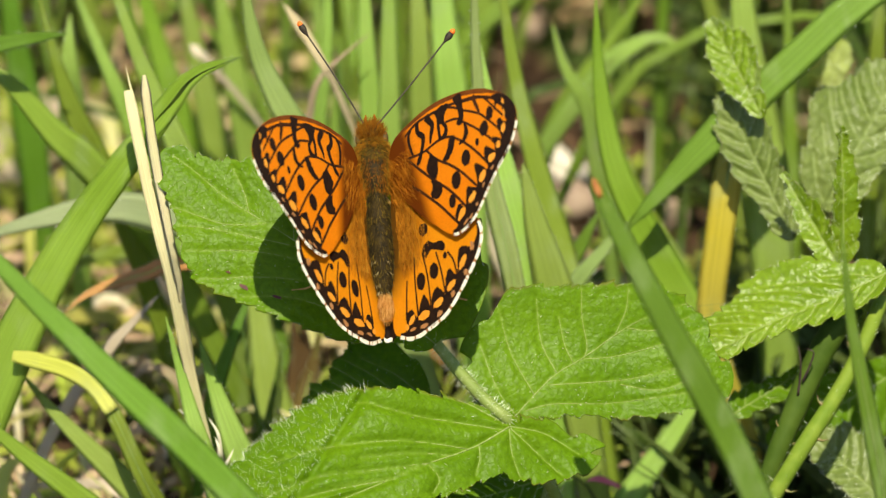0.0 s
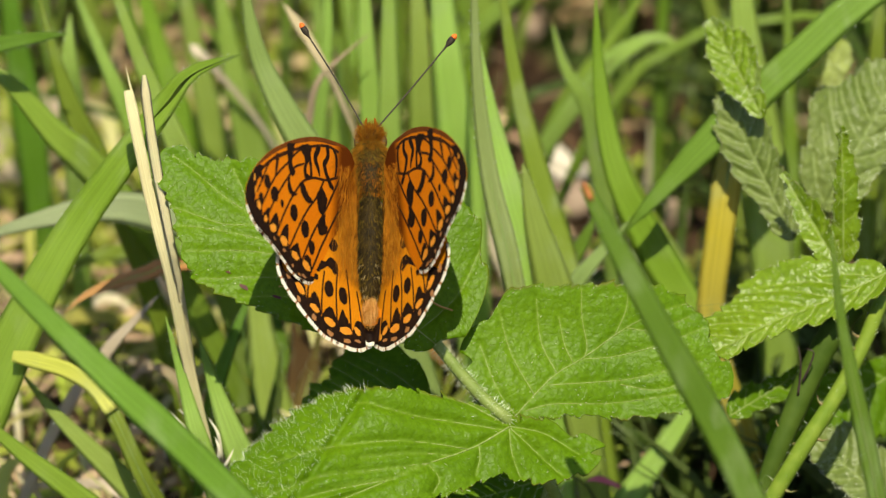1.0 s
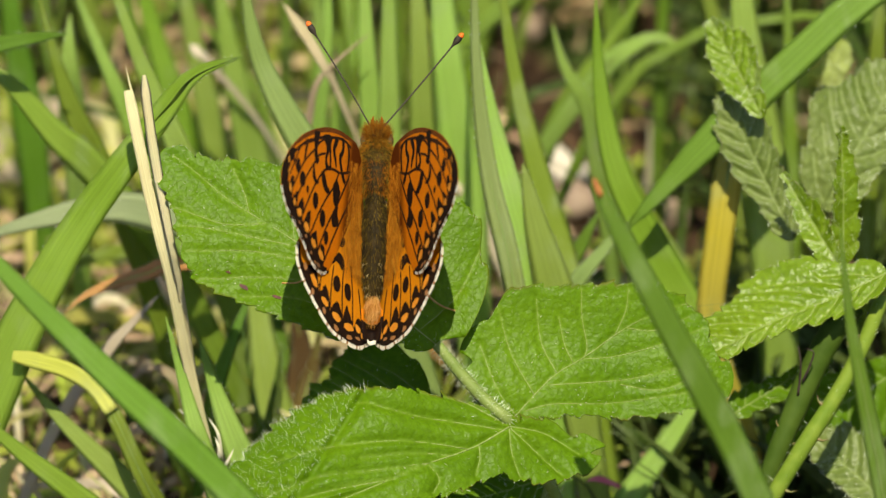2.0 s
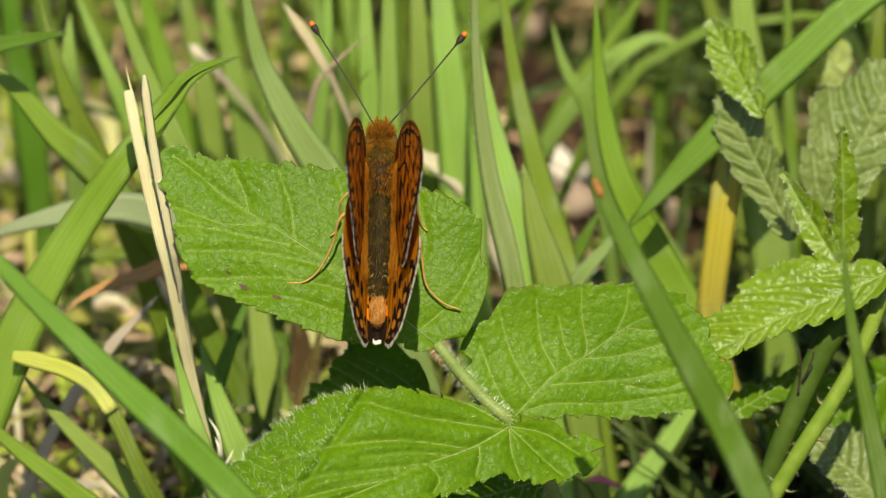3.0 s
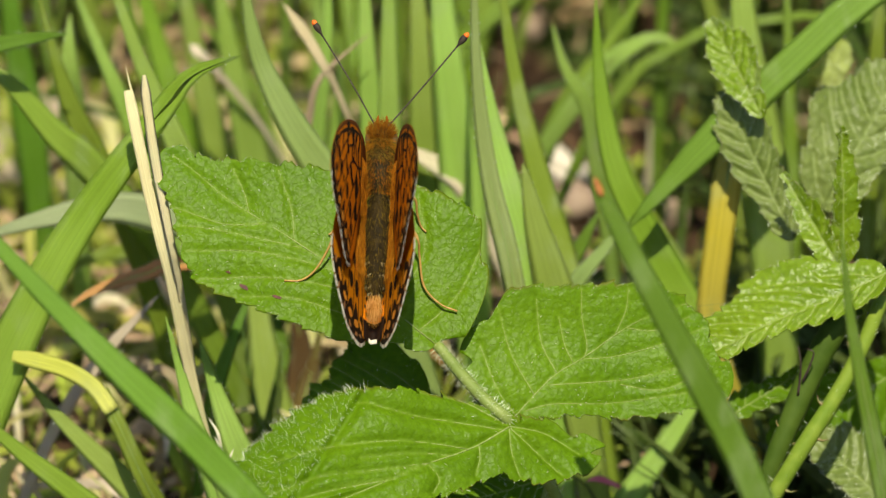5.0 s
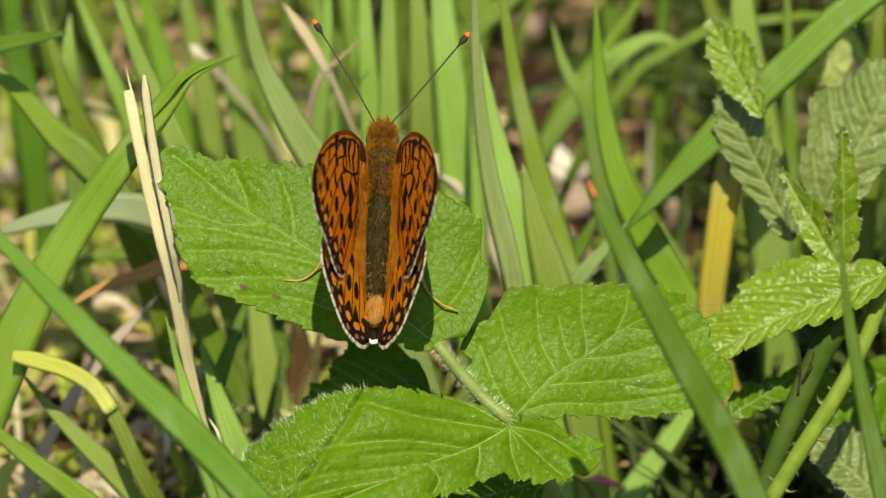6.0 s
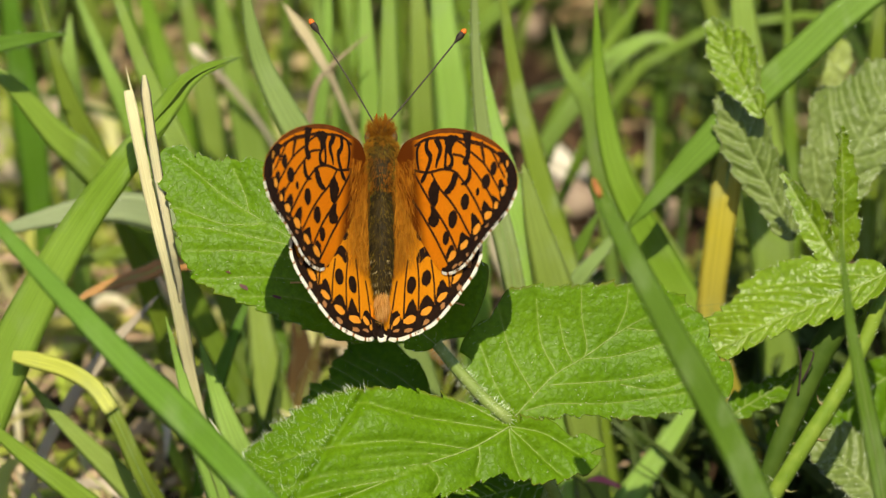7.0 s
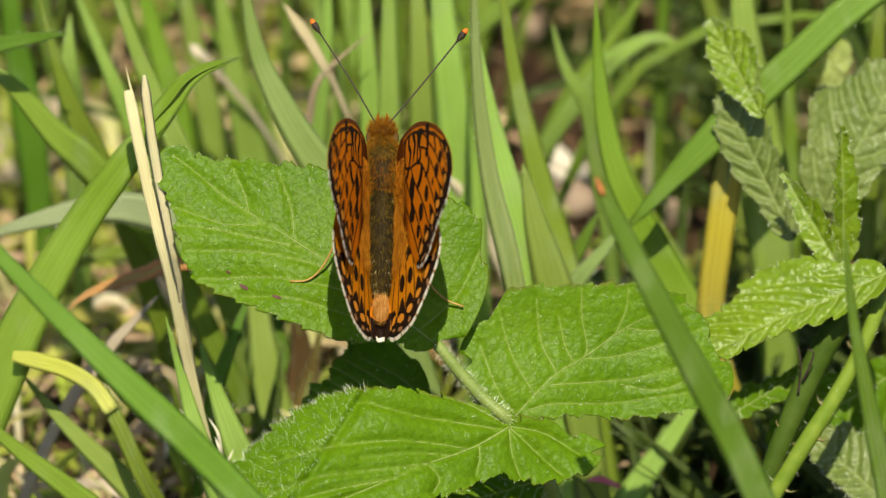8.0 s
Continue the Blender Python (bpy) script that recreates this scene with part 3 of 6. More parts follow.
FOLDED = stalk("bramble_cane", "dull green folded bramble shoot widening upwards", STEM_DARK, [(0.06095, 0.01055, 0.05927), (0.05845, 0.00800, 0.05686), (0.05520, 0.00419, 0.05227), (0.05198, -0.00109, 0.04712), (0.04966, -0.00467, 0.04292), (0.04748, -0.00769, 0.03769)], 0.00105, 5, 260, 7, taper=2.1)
for tendril in ([(0.05266, 0.00150, 0.05760), (0.05300, 0.00033, 0.05557), (0.05297, 0.00001, 0.05303), (0.05268, -0.00048, 0.05018)], [(0.05384, 0.00125, 0.05717), (0.05492, 0.00100, 0.05673), (0.05439, 0.00085, 0.05448), (0.05336, 0.00053, 0.05193)]):
    bm = bmesh.new()
    tube(bm, spline([Vector(q) - FOLDED.location for q in tendril], 12), [0.00006 + 0.000013 * i for i in range(12)], 6)
    part("stipule", bm, STIPULE, FOLDED, "thin dark purple stipule")


# ---- the butterfly ----
def wing_surface(u, v):
    """Gentle camber of a wing, millimetres."""
    return 0.35 * math.sin(min(u, 30) / 30 * math.pi) - 0.0012 * v * v


def wing_point(u, v, lift=0.0, mirror=1):
    return Vector((u * mirror, v, wing_surface(u, v) + lift)) * 0.001


class Wing:
    """One wing, laid out in millimetres: u outwards from the hinge, v towards the head."""

    def __init__(self, name, label, outline, root, mirror, parent, seed):
        self.rng, self.mirror = random.Random(seed), mirror
        edge = [q.to_2d() for q in spline([(*q, 0) for q in outline], 72)]
        self.edge, self.root = edge, Vector(root)
        bm = bmesh.new()
        tint = bm.verts.layers.float.new("root")
        top, low = [], []
        rings = 14
        for i in range(rings + 1):
            r = i / rings
            for lift, keep in ((0.05, top), (-0.05, low)):
                row = []
                for q in edge:
                    c = self.root.lerp(q, r)
                    vert = bm.verts.new(wing_point(c.x, c.y, lift if r < 1 else 0, mirror))
                    vert[tint] = max(0.0, min(1.0, (6.6 - c.x - 0.15 * c.y) / 2.0 if name == "forewing" else 1.5 - max(c.x + 1.0, 0) / 5.4 - max(-c.y - 14.5, 0) / 5))
                    row.append(vert)
                keep.append(row)
        for rows, flip, mi in ((top, 1, 0), (low, -1, 1)):
            for r0, r1 in zip(rows, rows[1:]):
                for j in range(len(edge) - 1):
                    quad = (r0[j], r0[j + 1], r1[j + 1], r1[j])
                    bm.faces.new(quad if flip * mirror < 0 else quad[::-1]).material_index = mi
        bmesh.ops.remove_doubles(bm, verts=[v for row in (top[0], low[0]) for v in row], dist=1e-6)
        self.ob = part(name, bm, [WING if name == "forewing" else WING_HIND, WING_UNDER], parent, label)
        self.bm = bmesh.new()

    def put(self, u, v, lift):
        return self.bm.verts.new(wing_point(u, v, lift, self.mirror))

    def face(self, verts, mi):
        self.bm.faces.new(verts if self.mirror > 0 else verts[::-1]).material_index = mi

    def spot(self, at, a, b, turn=0.0, mi=0, lift=0.11, rough=0.10):
        n, c, s = 16, math.cos(turn), math.sin(turn)
        ring, swell = [], 0.12 if mi == 0 else -0.06 if mi == 2 else 0.0
        for j in range(n):
            w = 2 * math.pi * j / n
            k = 1 + self.rng.uniform(-rough, rough)
            x, y = (a * k + swell) * math.cos(w), (b * k + swell) * math.sin(w)
            ring.append(self.put(at[0] + x * c - y * s, at[1] + x * s + y * c, lift))
        hub = self.put(*at, lift)
        for j in range(n):
            self.face((hub, ring[j], ring[(j + 1) % n]), mi)

    def stroke(self, points, widths, mi=0, lift=0.10, rough=0.1):
        """A line whose width swells and thins from point to point."""
        count = 6 * len(points)
        path = [q.to_2d() for q in spline([(*q, 0) for q in points], count)]
        wide = [q.x for q in spline([(k, 0, 0) for k in widths], count)]
        last = None
        for i, q in enumerate(path):
            way = (path[min(i + 1, count - 1)] - path[max(i - 1, 0)]).normalized()
            out = Vector((-way.y, way.x))
            a, b = ((max(wide[i], 0.05) + (0.16 if mi == 1 else 0.2)) / 2 * (1 + self.rng.uniform(-rough, rough)) for _ in "ab")
            pair = (self.put(*(q + out * a), lift), self.put(*(q - out * b), lift))
            if last:
                self.face((last[0], last[1], pair[1], pair[0]), mi)
            last = pair

    def patch(self, points, mi=0, lift=0.11, rough=0.09):
        """A filled blot with a soft, slightly ragged outline."""
        ring = [q.to_2d() for q in spline([(*q, 0) for q in (*points, points[0])], 5 * len(points) + 1)][:-1]
        mid = sum(ring, Vector((0, 0))) / len(ring)
        area = sum(p.x * q.y - p.y * q.x for p, q in zip(ring, ring[1:] + ring[:1]))
        verts = [self.put(q.x + self.rng.uniform(-rough, rough), q.y + self.rng.uniform(-rough, rough), lift) for q in (mid.lerp(q, 1.14) for q in (ring if area > 0 else ring[::-1]))]
        self.face(tuple(verts), mi)

    def margin(self, first, last, inner, outer, mi, lift, wobble=0.15, pieces=1):
        """A band that follows the outer edge, cut at the vein ends into pieces."""
        inside = self.root
        pts = self.edge[first:last]
        prev = None
        for i, q in enumerate(pts):
            out = (q - pts[max(i - 1, 0)]) if i else (pts[1] - q)
            nor = Vector((out.y, -out.x)).normalized()
            if nor.dot(q - inside) < 0:
                nor = -nor
            k = 1 + self.rng.uniform(-wobble, wobble)
            end = min(1.0, 0.3 + 4 * min(i, len(pts) - 1 - i) / len(pts))
            pair = (self.put(*(q - nor * inner * k * end), lift), self.put(*(q + nor * outer * k), lift))
            if prev:
                self.face((prev[0], prev[1], pair[1], pair[0]), mi)
            prev = pair

    def fringe(self, first, last, length, gap):
        """Pale scales beyond the edge in short scallops, dark where the veins end."""
        pts = self.edge[first:last]
        fine = [q.to_2d() for q in spline([(*q, 0) for q in pts], 4 * len(pts))]
        for i in range(len(fine) - 1):
            q, r = fine[i], fine[i + 1]
            out = r - q
            nor = Vector((out.y, -out.x)).normalized()
            if nor.dot(q - self.root) < 0:
                nor = -nor
            dark = (i % gap) < max(2, gap // 5) or self.rng.random() < 0.06
            h = length * (0.75 if dark else self.rng.uniform(0.9, 1.1)) * (0.85 + 0.25 * math.sin(math.pi * (i % gap) / gap))
            back = -0.16
            a, b = self.put(*(q + nor * back), 0.12), self.put(*(r + nor * back), 0.12)
            c, d = self.put(*(r + nor * h), 0.06), self.put(*(q + nor * h), 0.06)
            self.face((a, d, c, b), 4 if dark else 3)

    def hairs(self, count, area, way, length, tones, mi_parent_label):
        hb = bmesh.new()
        for _ in range(count):
            u, v = area(self.rng)
            d = Vector((way[0] * self.mirror, way[1], 0.0)) + Vector((self.rng.uniform(-.25, .25), self.rng.uniform(-.25, .25), self.rng.uniform(0.0, 0.13)))
            hair(hb, wing_point(u, v, 0.05, self.mirror), d.normalized(), 0.001 * length * self.rng.uniform(0.4, 1.2), 0.000028, self.rng.choice(tones), self.rng)
        part("wing_hair", hb, [FUR_RUST, FUR_BROWN, FUR_GOLD], self.ob, mi_parent_label, False)

    def done(self):
        bmesh.ops.recalc_face_normals(self.bm, faces=[])
        part("markings", self.bm, [WING_BLACK, WING_VEIN, WING_LUNULE, FRINGE, WING_TAN, WING_COSTA], self.ob, "black spots, bars and veins with pale fringe", False)
        return self.ob


def forewing(mirror, parent, seed):
    outline = [(0.45, 1.20), (2.00, 3.20), (5.86, 4.15), (10.36, 4.60), (14.86, 4.25), (19.37, 3.20), (22.97, 1.75), (26.13, -0.43), (27.93, -2.58), (28.47, -4.46),
               (27.93, -6.44), (26.13, -8.76), (22.97, -10.90), (19.82, -13.30), (17.12, -15.45), (13.51, -16.57), (10.81, -15.88), (8.11, -13.30), (4.95, -9.87), (1.80, -5.58), (0.63, -2.58)]
    w = Wing("forewing", "orange forewing with black bars and spots", outline, (1.35, -0.17), mirror, parent, seed)
    w.margin(4, 26, 0.7, 0.0, 5, 0.075, 0.05)
    # veins
    w.stroke([(4.83, 2.58), (6.89, 3.20), (8.98, 3.38), (14.03, 2.91), (17.82, 2.20), (21.20, 1.23), (24.62, -0.57)], (0.24, 0.27, 0.27, 0.27, 0.27, 0.27, 0.29), 1, 0.085, 0.1)
    w.stroke([(4.65, -0.93), (6.35, -1.27), (8.47, -1.59), (11.80, -1.39), (14.52, -2.04), (16.97, -4.05), (18.93, -6.22), (20.73, -8.72), (21.81, -10.21)], (0.23, 0.25, 0.25, 0.25, 0.25, 0.25, 0.25, 0.25, 0.28), 1, 0.085, 0.1)
    w.stroke([(8.97, -1.59), (10.88, -3.96), (13.35, -5.97), (15.56, -8.22), (17.36, -10.56), (18.44, -11.97)], (0.23, 0.25, 0.25, 0.25, 0.25, 0.28), 1, 0.085, 0.1)
    w.stroke([(4.76, -1.27), (6.48, -3.23), (8.29, -5.34), (9.91, -7.03), (12.32, -9.54), (14.13, -11.96), (15.32, -13.88)], (0.26, 0.28, 0.28, 0.28, 0.28, 0.28, 0.31), 1, 0.085, 0.1)
    w.stroke([(4.52, -5.29), (6.76, -7.48), (9.90, -11.01), (11.27, -12.84), (13.07, -15.26)], (0.26, 0.28, 0.28, 0.28, 0.31), 1, 0.085, 0.1)
    w.stroke([(13.93, 0.60), (16.30, 0.03), (17.79, -1.22), (20.25, -3.47), (22.47, -5.97), (23.47, -7.47)], (0.20, 0.22, 0.22, 0.22, 0.22, 0.24), 1, 0.085, 0.1)
    w.stroke([(14.37, 2.75), (16.18, 1.91), (17.92, 0.66), (19.82, -0.50), (21.56, -1.83), (23.61, -4.25), (25.13, -6.25)], (0.18, 0.20, 0.20, 0.20, 0.20, 0.20, 0.22), 1, 0.085, 0.1)
    w.stroke([(17.67, 2.02), (20.37, 1.30), (22.49, 0.49), (24.11, -1.60), (25.73, -3.86)], (0.17, 0.18, 0.18, 0.18, 0.20), 1, 0.085, 0.1)
    w.stroke([(21.20, 1.23), (23.33, 0.26), (25.07, -1.15)], (0.18, 0.20, 0.22), 1, 0.085, 0.1)
    # bars across the cell and along the costa
    w.stroke([(6.33, 2.85), (5.69, 2.33), (5.51, 1.30), (5.67, 0.10), (6.00, -1.01)], (0.17, 0.38, 0.42, 0.33, 0.21), 0, 0.1, 0.1)
    w.stroke([(7.89, 3.37), (7.72, 2.17), (8.11, 1.40), (8.74, 0.72), (8.48, -0.40), (7.87, -1.43), (7.18, -2.37), (6.54, -2.80)], (0.75, 0.67, 0.67, 0.75, 0.63, 0.58, 0.67, 0.33), 0, 0.1, 0.1)
    w.stroke([(9.99, 3.30), (10.55, 2.45), (11.11, 1.60), (10.91, 0.82), (10.46, 0.05), (10.11, -1.07)], (0.92, 0.84, 0.75, 0.67, 0.50, 0.17), 0, 0.1, 0.1)
    w.patch([(12.02, 3.06), (13.34, 3.25), (15.03, 2.93), (14.25, 2.06), (13.54, 1.45), (13.26, 0.68), (12.71, 1.44), (12.32, 2.21)], 0, 0.11)
    w.stroke([(12.90, 2.39), (12.47, 1.18), (12.31, -0.10), (12.31, -1.39)], (0.58, 0.50, 0.42, 0.50), 0, 0.1, 0.1)
    w.stroke([(13.52, 1.71), (13.51, 0.68), (13.90, -0.17), (13.62, -1.11), (12.64, -1.47)], (0.58, 0.42, 0.50, 0.67, 0.42), 0, 0.1, 0.1)
    w.patch([(16.26, 3.20), (17.85, 3.14), (18.07, 2.29), (17.91, 0.83), (17.89, -0.11), (17.28, -1.06), (16.42, -0.56), (17.02, 0.39), (16.88, 1.41)], 0, 0.11)
    w.patch([(17.72, -1.48), (18.28, -2.41), (18.09, -3.43), (17.22, -4.04), (16.12, -3.80), (17.09, -3.36), (17.54, -2.59)], 0, 0.11)
    w.stroke([(20.42, 1.82), (20.66, 0.63), (20.97, -0.39), (21.20, -1.41)], (0.75, 0.50, 0.42, 0.17), 1, 0.09, 0.1)
    w.patch([(15.20, -2.29), (14.94, -3.48), (14.09, -4.51), (13.12, -4.95), (12.26, -4.62), (13.22, -3.93), (13.75, -3.07), (14.37, -2.30)], 0, 0.11)
    w.patch([(9.64, -2.86), (10.88, -3.87), (10.78, -4.98), (10.36, -6.17), (9.61, -6.35), (8.70, -5.17), (8.56, -4.24)], 0, 0.11)
    w.patch([(8.96, -6.61), (9.92, -7.20), (10.81, -8.12), (10.70, -9.05), (9.89, -9.48), (8.87, -9.16), (8.49, -8.40), (9.04, -7.80)], 0, 0.11)
    # round spots
    w.spot((23.24, -2.30), 0.63, 0.92, -0.19, 0, 0.11, 0.08)
    w.spot((21.61, -4.04), 0.84, 1.00, -0.19, 0, 0.11, 0.08)
    w.spot((19.79, -5.35), 0.29, 0.46, -0.19, 0, 0.11, 0.08)
    w.spot((16.96, -6.59), 0.84, 1.09, -0.19, 0, 0.11, 0.08)
    w.spot((14.19, -8.84), 0.92, 1.17, -0.19, 0, 0.11, 0.08)
    w.spot((12.60, -11.48), 0.67, 0.88, -0.19, 0, 0.11, 0.08)
    # dark outer margin
    w.margin(26, 57, 2.0, 0.05, 0, 0.095, 0.12)
    w.patch([(24.44, -0.23), (25.69, -0.46), (26.91, -1.54), (27.86, -3.64), (27.49, -5.77), (26.37, -4.95), (25.92, -2.84), (25.11, -1.83), (24.32, -2.45), (24.67, -1.33)], 0, 0.108)
    w.patch([(24.44, -4.40), (25.09, -4.21), (25.80, -5.05), (26.65, -5.53), (26.76, -7.48), (25.83, -8.34), (24.95, -7.52), (24.72, -6.26)], 0, 0.108)
    w.patch([(23.06, -6.21), (24.09, -6.78), (24.97, -7.77), (25.53, -8.94), (24.35, -9.98), (23.30, -8.83), (23.14, -7.56)], 0, 0.108)
    w.patch([(20.85, -7.87), (21.37, -7.01), (22.41, -7.83), (23.55, -8.99), (23.78, -10.00), (22.34, -10.87), (21.31, -10.06), (20.99, -8.88)], 0, 0.108)
    w.patch([(18.58, -10.11), (18.58, -8.68), (19.33, -8.83), (20.56, -10.07), (21.66, -10.55), (21.41, -11.91), (19.56, -12.79), (18.53, -12.14)], 0, 0.108)
    w.patch([(15.66, -12.61), (16.24, -11.17), (17.69, -11.82), (18.54, -12.30), (18.85, -13.31), (17.58, -14.34), (16.08, -14.20), (15.23, -13.71)], 0, 0.108)
    w.patch([(12.80, -14.76), (13.05, -13.41), (14.01, -12.72), (14.72, -13.55), (15.75, -14.21), (16.15, -15.38), (15.04, -16.15), (13.70, -16.00)], 0, 0.108)
    # pale orange crescents
    w.spot((26.27, -1.81), 0.25, 0.58, 0.12, 2, 0.135, 0.16)
    w.spot((26.12, -3.51), 0.25, 0.67, -0.05, 2, 0.135, 0.16)
    w.spot((25.43, -5.73), 0.46, 0.75, -0.40, 2, 0.135, 0.16)
    w.spot((23.89, -7.63), 0.50, 0.58, -0.40, 2, 0.135, 0.16)
    w.spot((22.15, -8.94), 0.84, 0.63, 0.30, 2, 0.135, 0.16)
    w.spot((19.61, -10.68), 1.00, 0.67, 0.56, 2, 0.135, 0.16)
    w.spot((16.83, -12.76), 1.09, 0.58, 0.51, 2, 0.135, 0.16)
    w.spot((14.01, -14.15), 1.17, 0.63, 0.65, 2, 0.135, 0.16)
    w.spot((21.90, -10.38), 0.42, 0.17, 0.47, 4, 0.13, 0.3)
    w.spot((19.52, -12.03), 0.42, 0.21, 0.47, 4, 0.13, 0.3)
    w.spot((17.49, -14.17), 0.33, 0.25, 0.47, 4, 0.13, 0.3)
    w.spot((14.59, -15.65), 0.67, 0.21, 0.47, 4, 0.13, 0.3)
    w.spot((15.82, -15.38), 0.50, 0.17, 0.47, 4, 0.13, 0.3)
    w.fringe(34, 57, 0.24, 9)
    w.hairs(800, lambda g: (g.uniform(-0.6, 4.8), g.uniform(-6.5, 0.8)), (0.5, -0.75), 2.6, (0, 0, 0, 1), "rust-brown hairs at the wing root")
    return w.done()


def hindwing(mirror, parent, seed):
    outline = [(0.45, -0.43), (4.95, -3.00), (10.36, -6.18), (14.86, -9.87), (17.57, -14.42), (18.11, -17.17), (17.03, -19.49), (15.05, -21.63), (12.34, -24.03), (9.10, -26.27), (5.41, -27.30),
               (1.80, -27.73), (-0.81, -26.95), (-2.61, -25.58), (-2.25, -20.60), (-1.53, -13.73), (-0.54, -6.87), (0.00, -2.58)]
    w = Wing("hindwing", "orange hindwing with black spots and white fringe", outline, (0.81, -2.58), mirror, parent, seed)
    # veins
    w.stroke([(3.07, -25.58), (3.20, -19.98), (3.59, -16.20)], (0.22, 0.18, 0.17), 1, 0.085, 0.1)
    w.stroke([(6.06, -25.55), (6.03, -19.95), (5.41, -16.02)], (0.22, 0.18, 0.17), 1, 0.085, 0.1)
    w.stroke([(9.44, -23.34), (9.01, -19.67), (8.36, -16.83)], (0.22, 0.18, 0.17), 1, 0.085, 0.1)
    w.stroke([(12.33, -21.54), (11.88, -19.13), (10.80, -17.47)], (0.22, 0.18, 0.17), 1, 0.085, 0.1)
    w.stroke([(0.45, -24.77), (1.03, -21.43), (1.50, -19.16)], (0.22, 0.18, 0.17), 1, 0.085, 0.1)
    # dark bar and spots
    w.patch([(5.59, -16.35), (5.96, -15.42), (7.02, -14.91), (8.13, -15.48), (9.46, -15.55), (10.16, -16.38), (9.61, -16.98), (8.51, -16.49), (7.41, -16.17), (6.38, -17.02)], 0, 0.11)
    w.spot((6.15, -12.81), 0.88, 0.84, 0.00, 0, 0.11, 0.08)
    w.spot((4.54, -20.14), 0.84, 1.17, -0.17, 0, 0.11, 0.08)
    w.spot((7.58, -19.43), 0.88, 1.09, 0.00, 0, 0.11, 0.08)
    w.spot((10.24, -17.89), 0.33, 0.38, 0.00, 0, 0.11, 0.08)
    # dark outer margin
    w.margin(17, 52, 1.45, 0.05, 0, 0.095, 0.12)
    w.patch([(3.13, -25.00), (3.82, -23.82), (4.75, -22.56), (5.47, -23.55), (6.04, -24.96), (6.91, -25.87), (6.14, -27.04), (4.87, -26.56), (3.21, -26.58), (2.43, -26.09)], 0, 0.108)
    w.patch([(6.35, -24.54), (6.69, -23.04), (7.73, -22.28), (8.85, -23.18), (9.46, -23.84), (10.01, -24.91), (8.74, -26.01), (7.71, -25.19), (6.69, -26.37), (6.08, -25.88)], 0, 0.108)
    w.patch([(9.69, -23.42), (9.93, -21.58), (10.78, -20.40), (11.65, -21.22), (12.51, -21.79), (13.22, -22.78), (11.79, -23.97), (10.77, -23.48), (10.09, -24.83), (9.50, -24.50)], 0, 0.108)
    w.patch([(12.64, -21.12), (12.89, -19.44), (13.48, -18.01), (14.81, -18.15), (15.67, -18.98), (15.26, -20.66), (13.99, -21.76), (13.36, -22.44), (12.61, -22.12)], 0, 0.108)
    w.patch([(0.13, -26.61), (0.56, -25.27), (0.84, -24.10), (1.82, -23.84), (2.37, -24.75), (2.93, -26.08), (2.48, -27.08), (1.47, -26.76)], 0, 0.108)
    # pale orange crescents and tan dashes
    w.spot((4.30, -25.23), 1.34, 0.67, 0.07, 2, 0.135, 0.14)
    w.spot((7.74, -24.28), 1.29, 0.63, 0.24, 2, 0.135, 0.14)
    w.spot((10.89, -22.57), 1.09, 0.58, 0.44, 2, 0.135, 0.14)
    w.spot((13.82, -19.93), 1.25, 0.58, 0.84, 2, 0.135, 0.14)
    w.spot((1.72, -25.09), 0.92, 0.54, 0.61, 2, 0.135, 0.14)
    w.spot((0.43, -25.86), 0.50, 0.54, 0.35, 2, 0.135, 0.14)
    w.spot((4.13, -26.73), 0.84, 0.33, 0.05, 4, 0.13, 0.25)
    w.spot((7.74, -25.94), 0.75, 0.38, 0.35, 4, 0.13, 0.25)
    w.spot((11.04, -23.90), 0.50, 0.42, 0.52, 4, 0.13, 0.25)
    w.spot((14.15, -21.59), 0.46, 0.42, 0.70, 4, 0.13, 0.25)
    w.spot((16.05, -18.21), 0.42, 0.67, 0.00, 4, 0.13, 0.25)
    w.spot((1.71, -26.51), 0.67, 0.25, 0.09, 4, 0.13, 0.25)
    w.fringe(17, 52, 0.38, 13)
    w.hairs(2600, lambda g: (abs(g.gauss(0, 2.3)) + 0.4, g.uniform(-16.5, -2)), (0.26, -0.96), 2.6, (0, 1, 1, 1, 2), "brown hairs along the inner wing")
    return w.done()


def ball(bm, at, size, seg=18, rings=12, mat=0):
    r = bmesh.ops.create_uvsphere(bm, u_segments=seg, v_segments=rings, radius=1.0)
    for v in r["verts"]:
        v.co = Vector(at) + Vector((v.co.x * size[0], v.co.y * size[1], v.co.z * size[2]))
    for fc in {fc for v in r["verts"] for fc in v.link_faces}:
        fc.material_index = mat


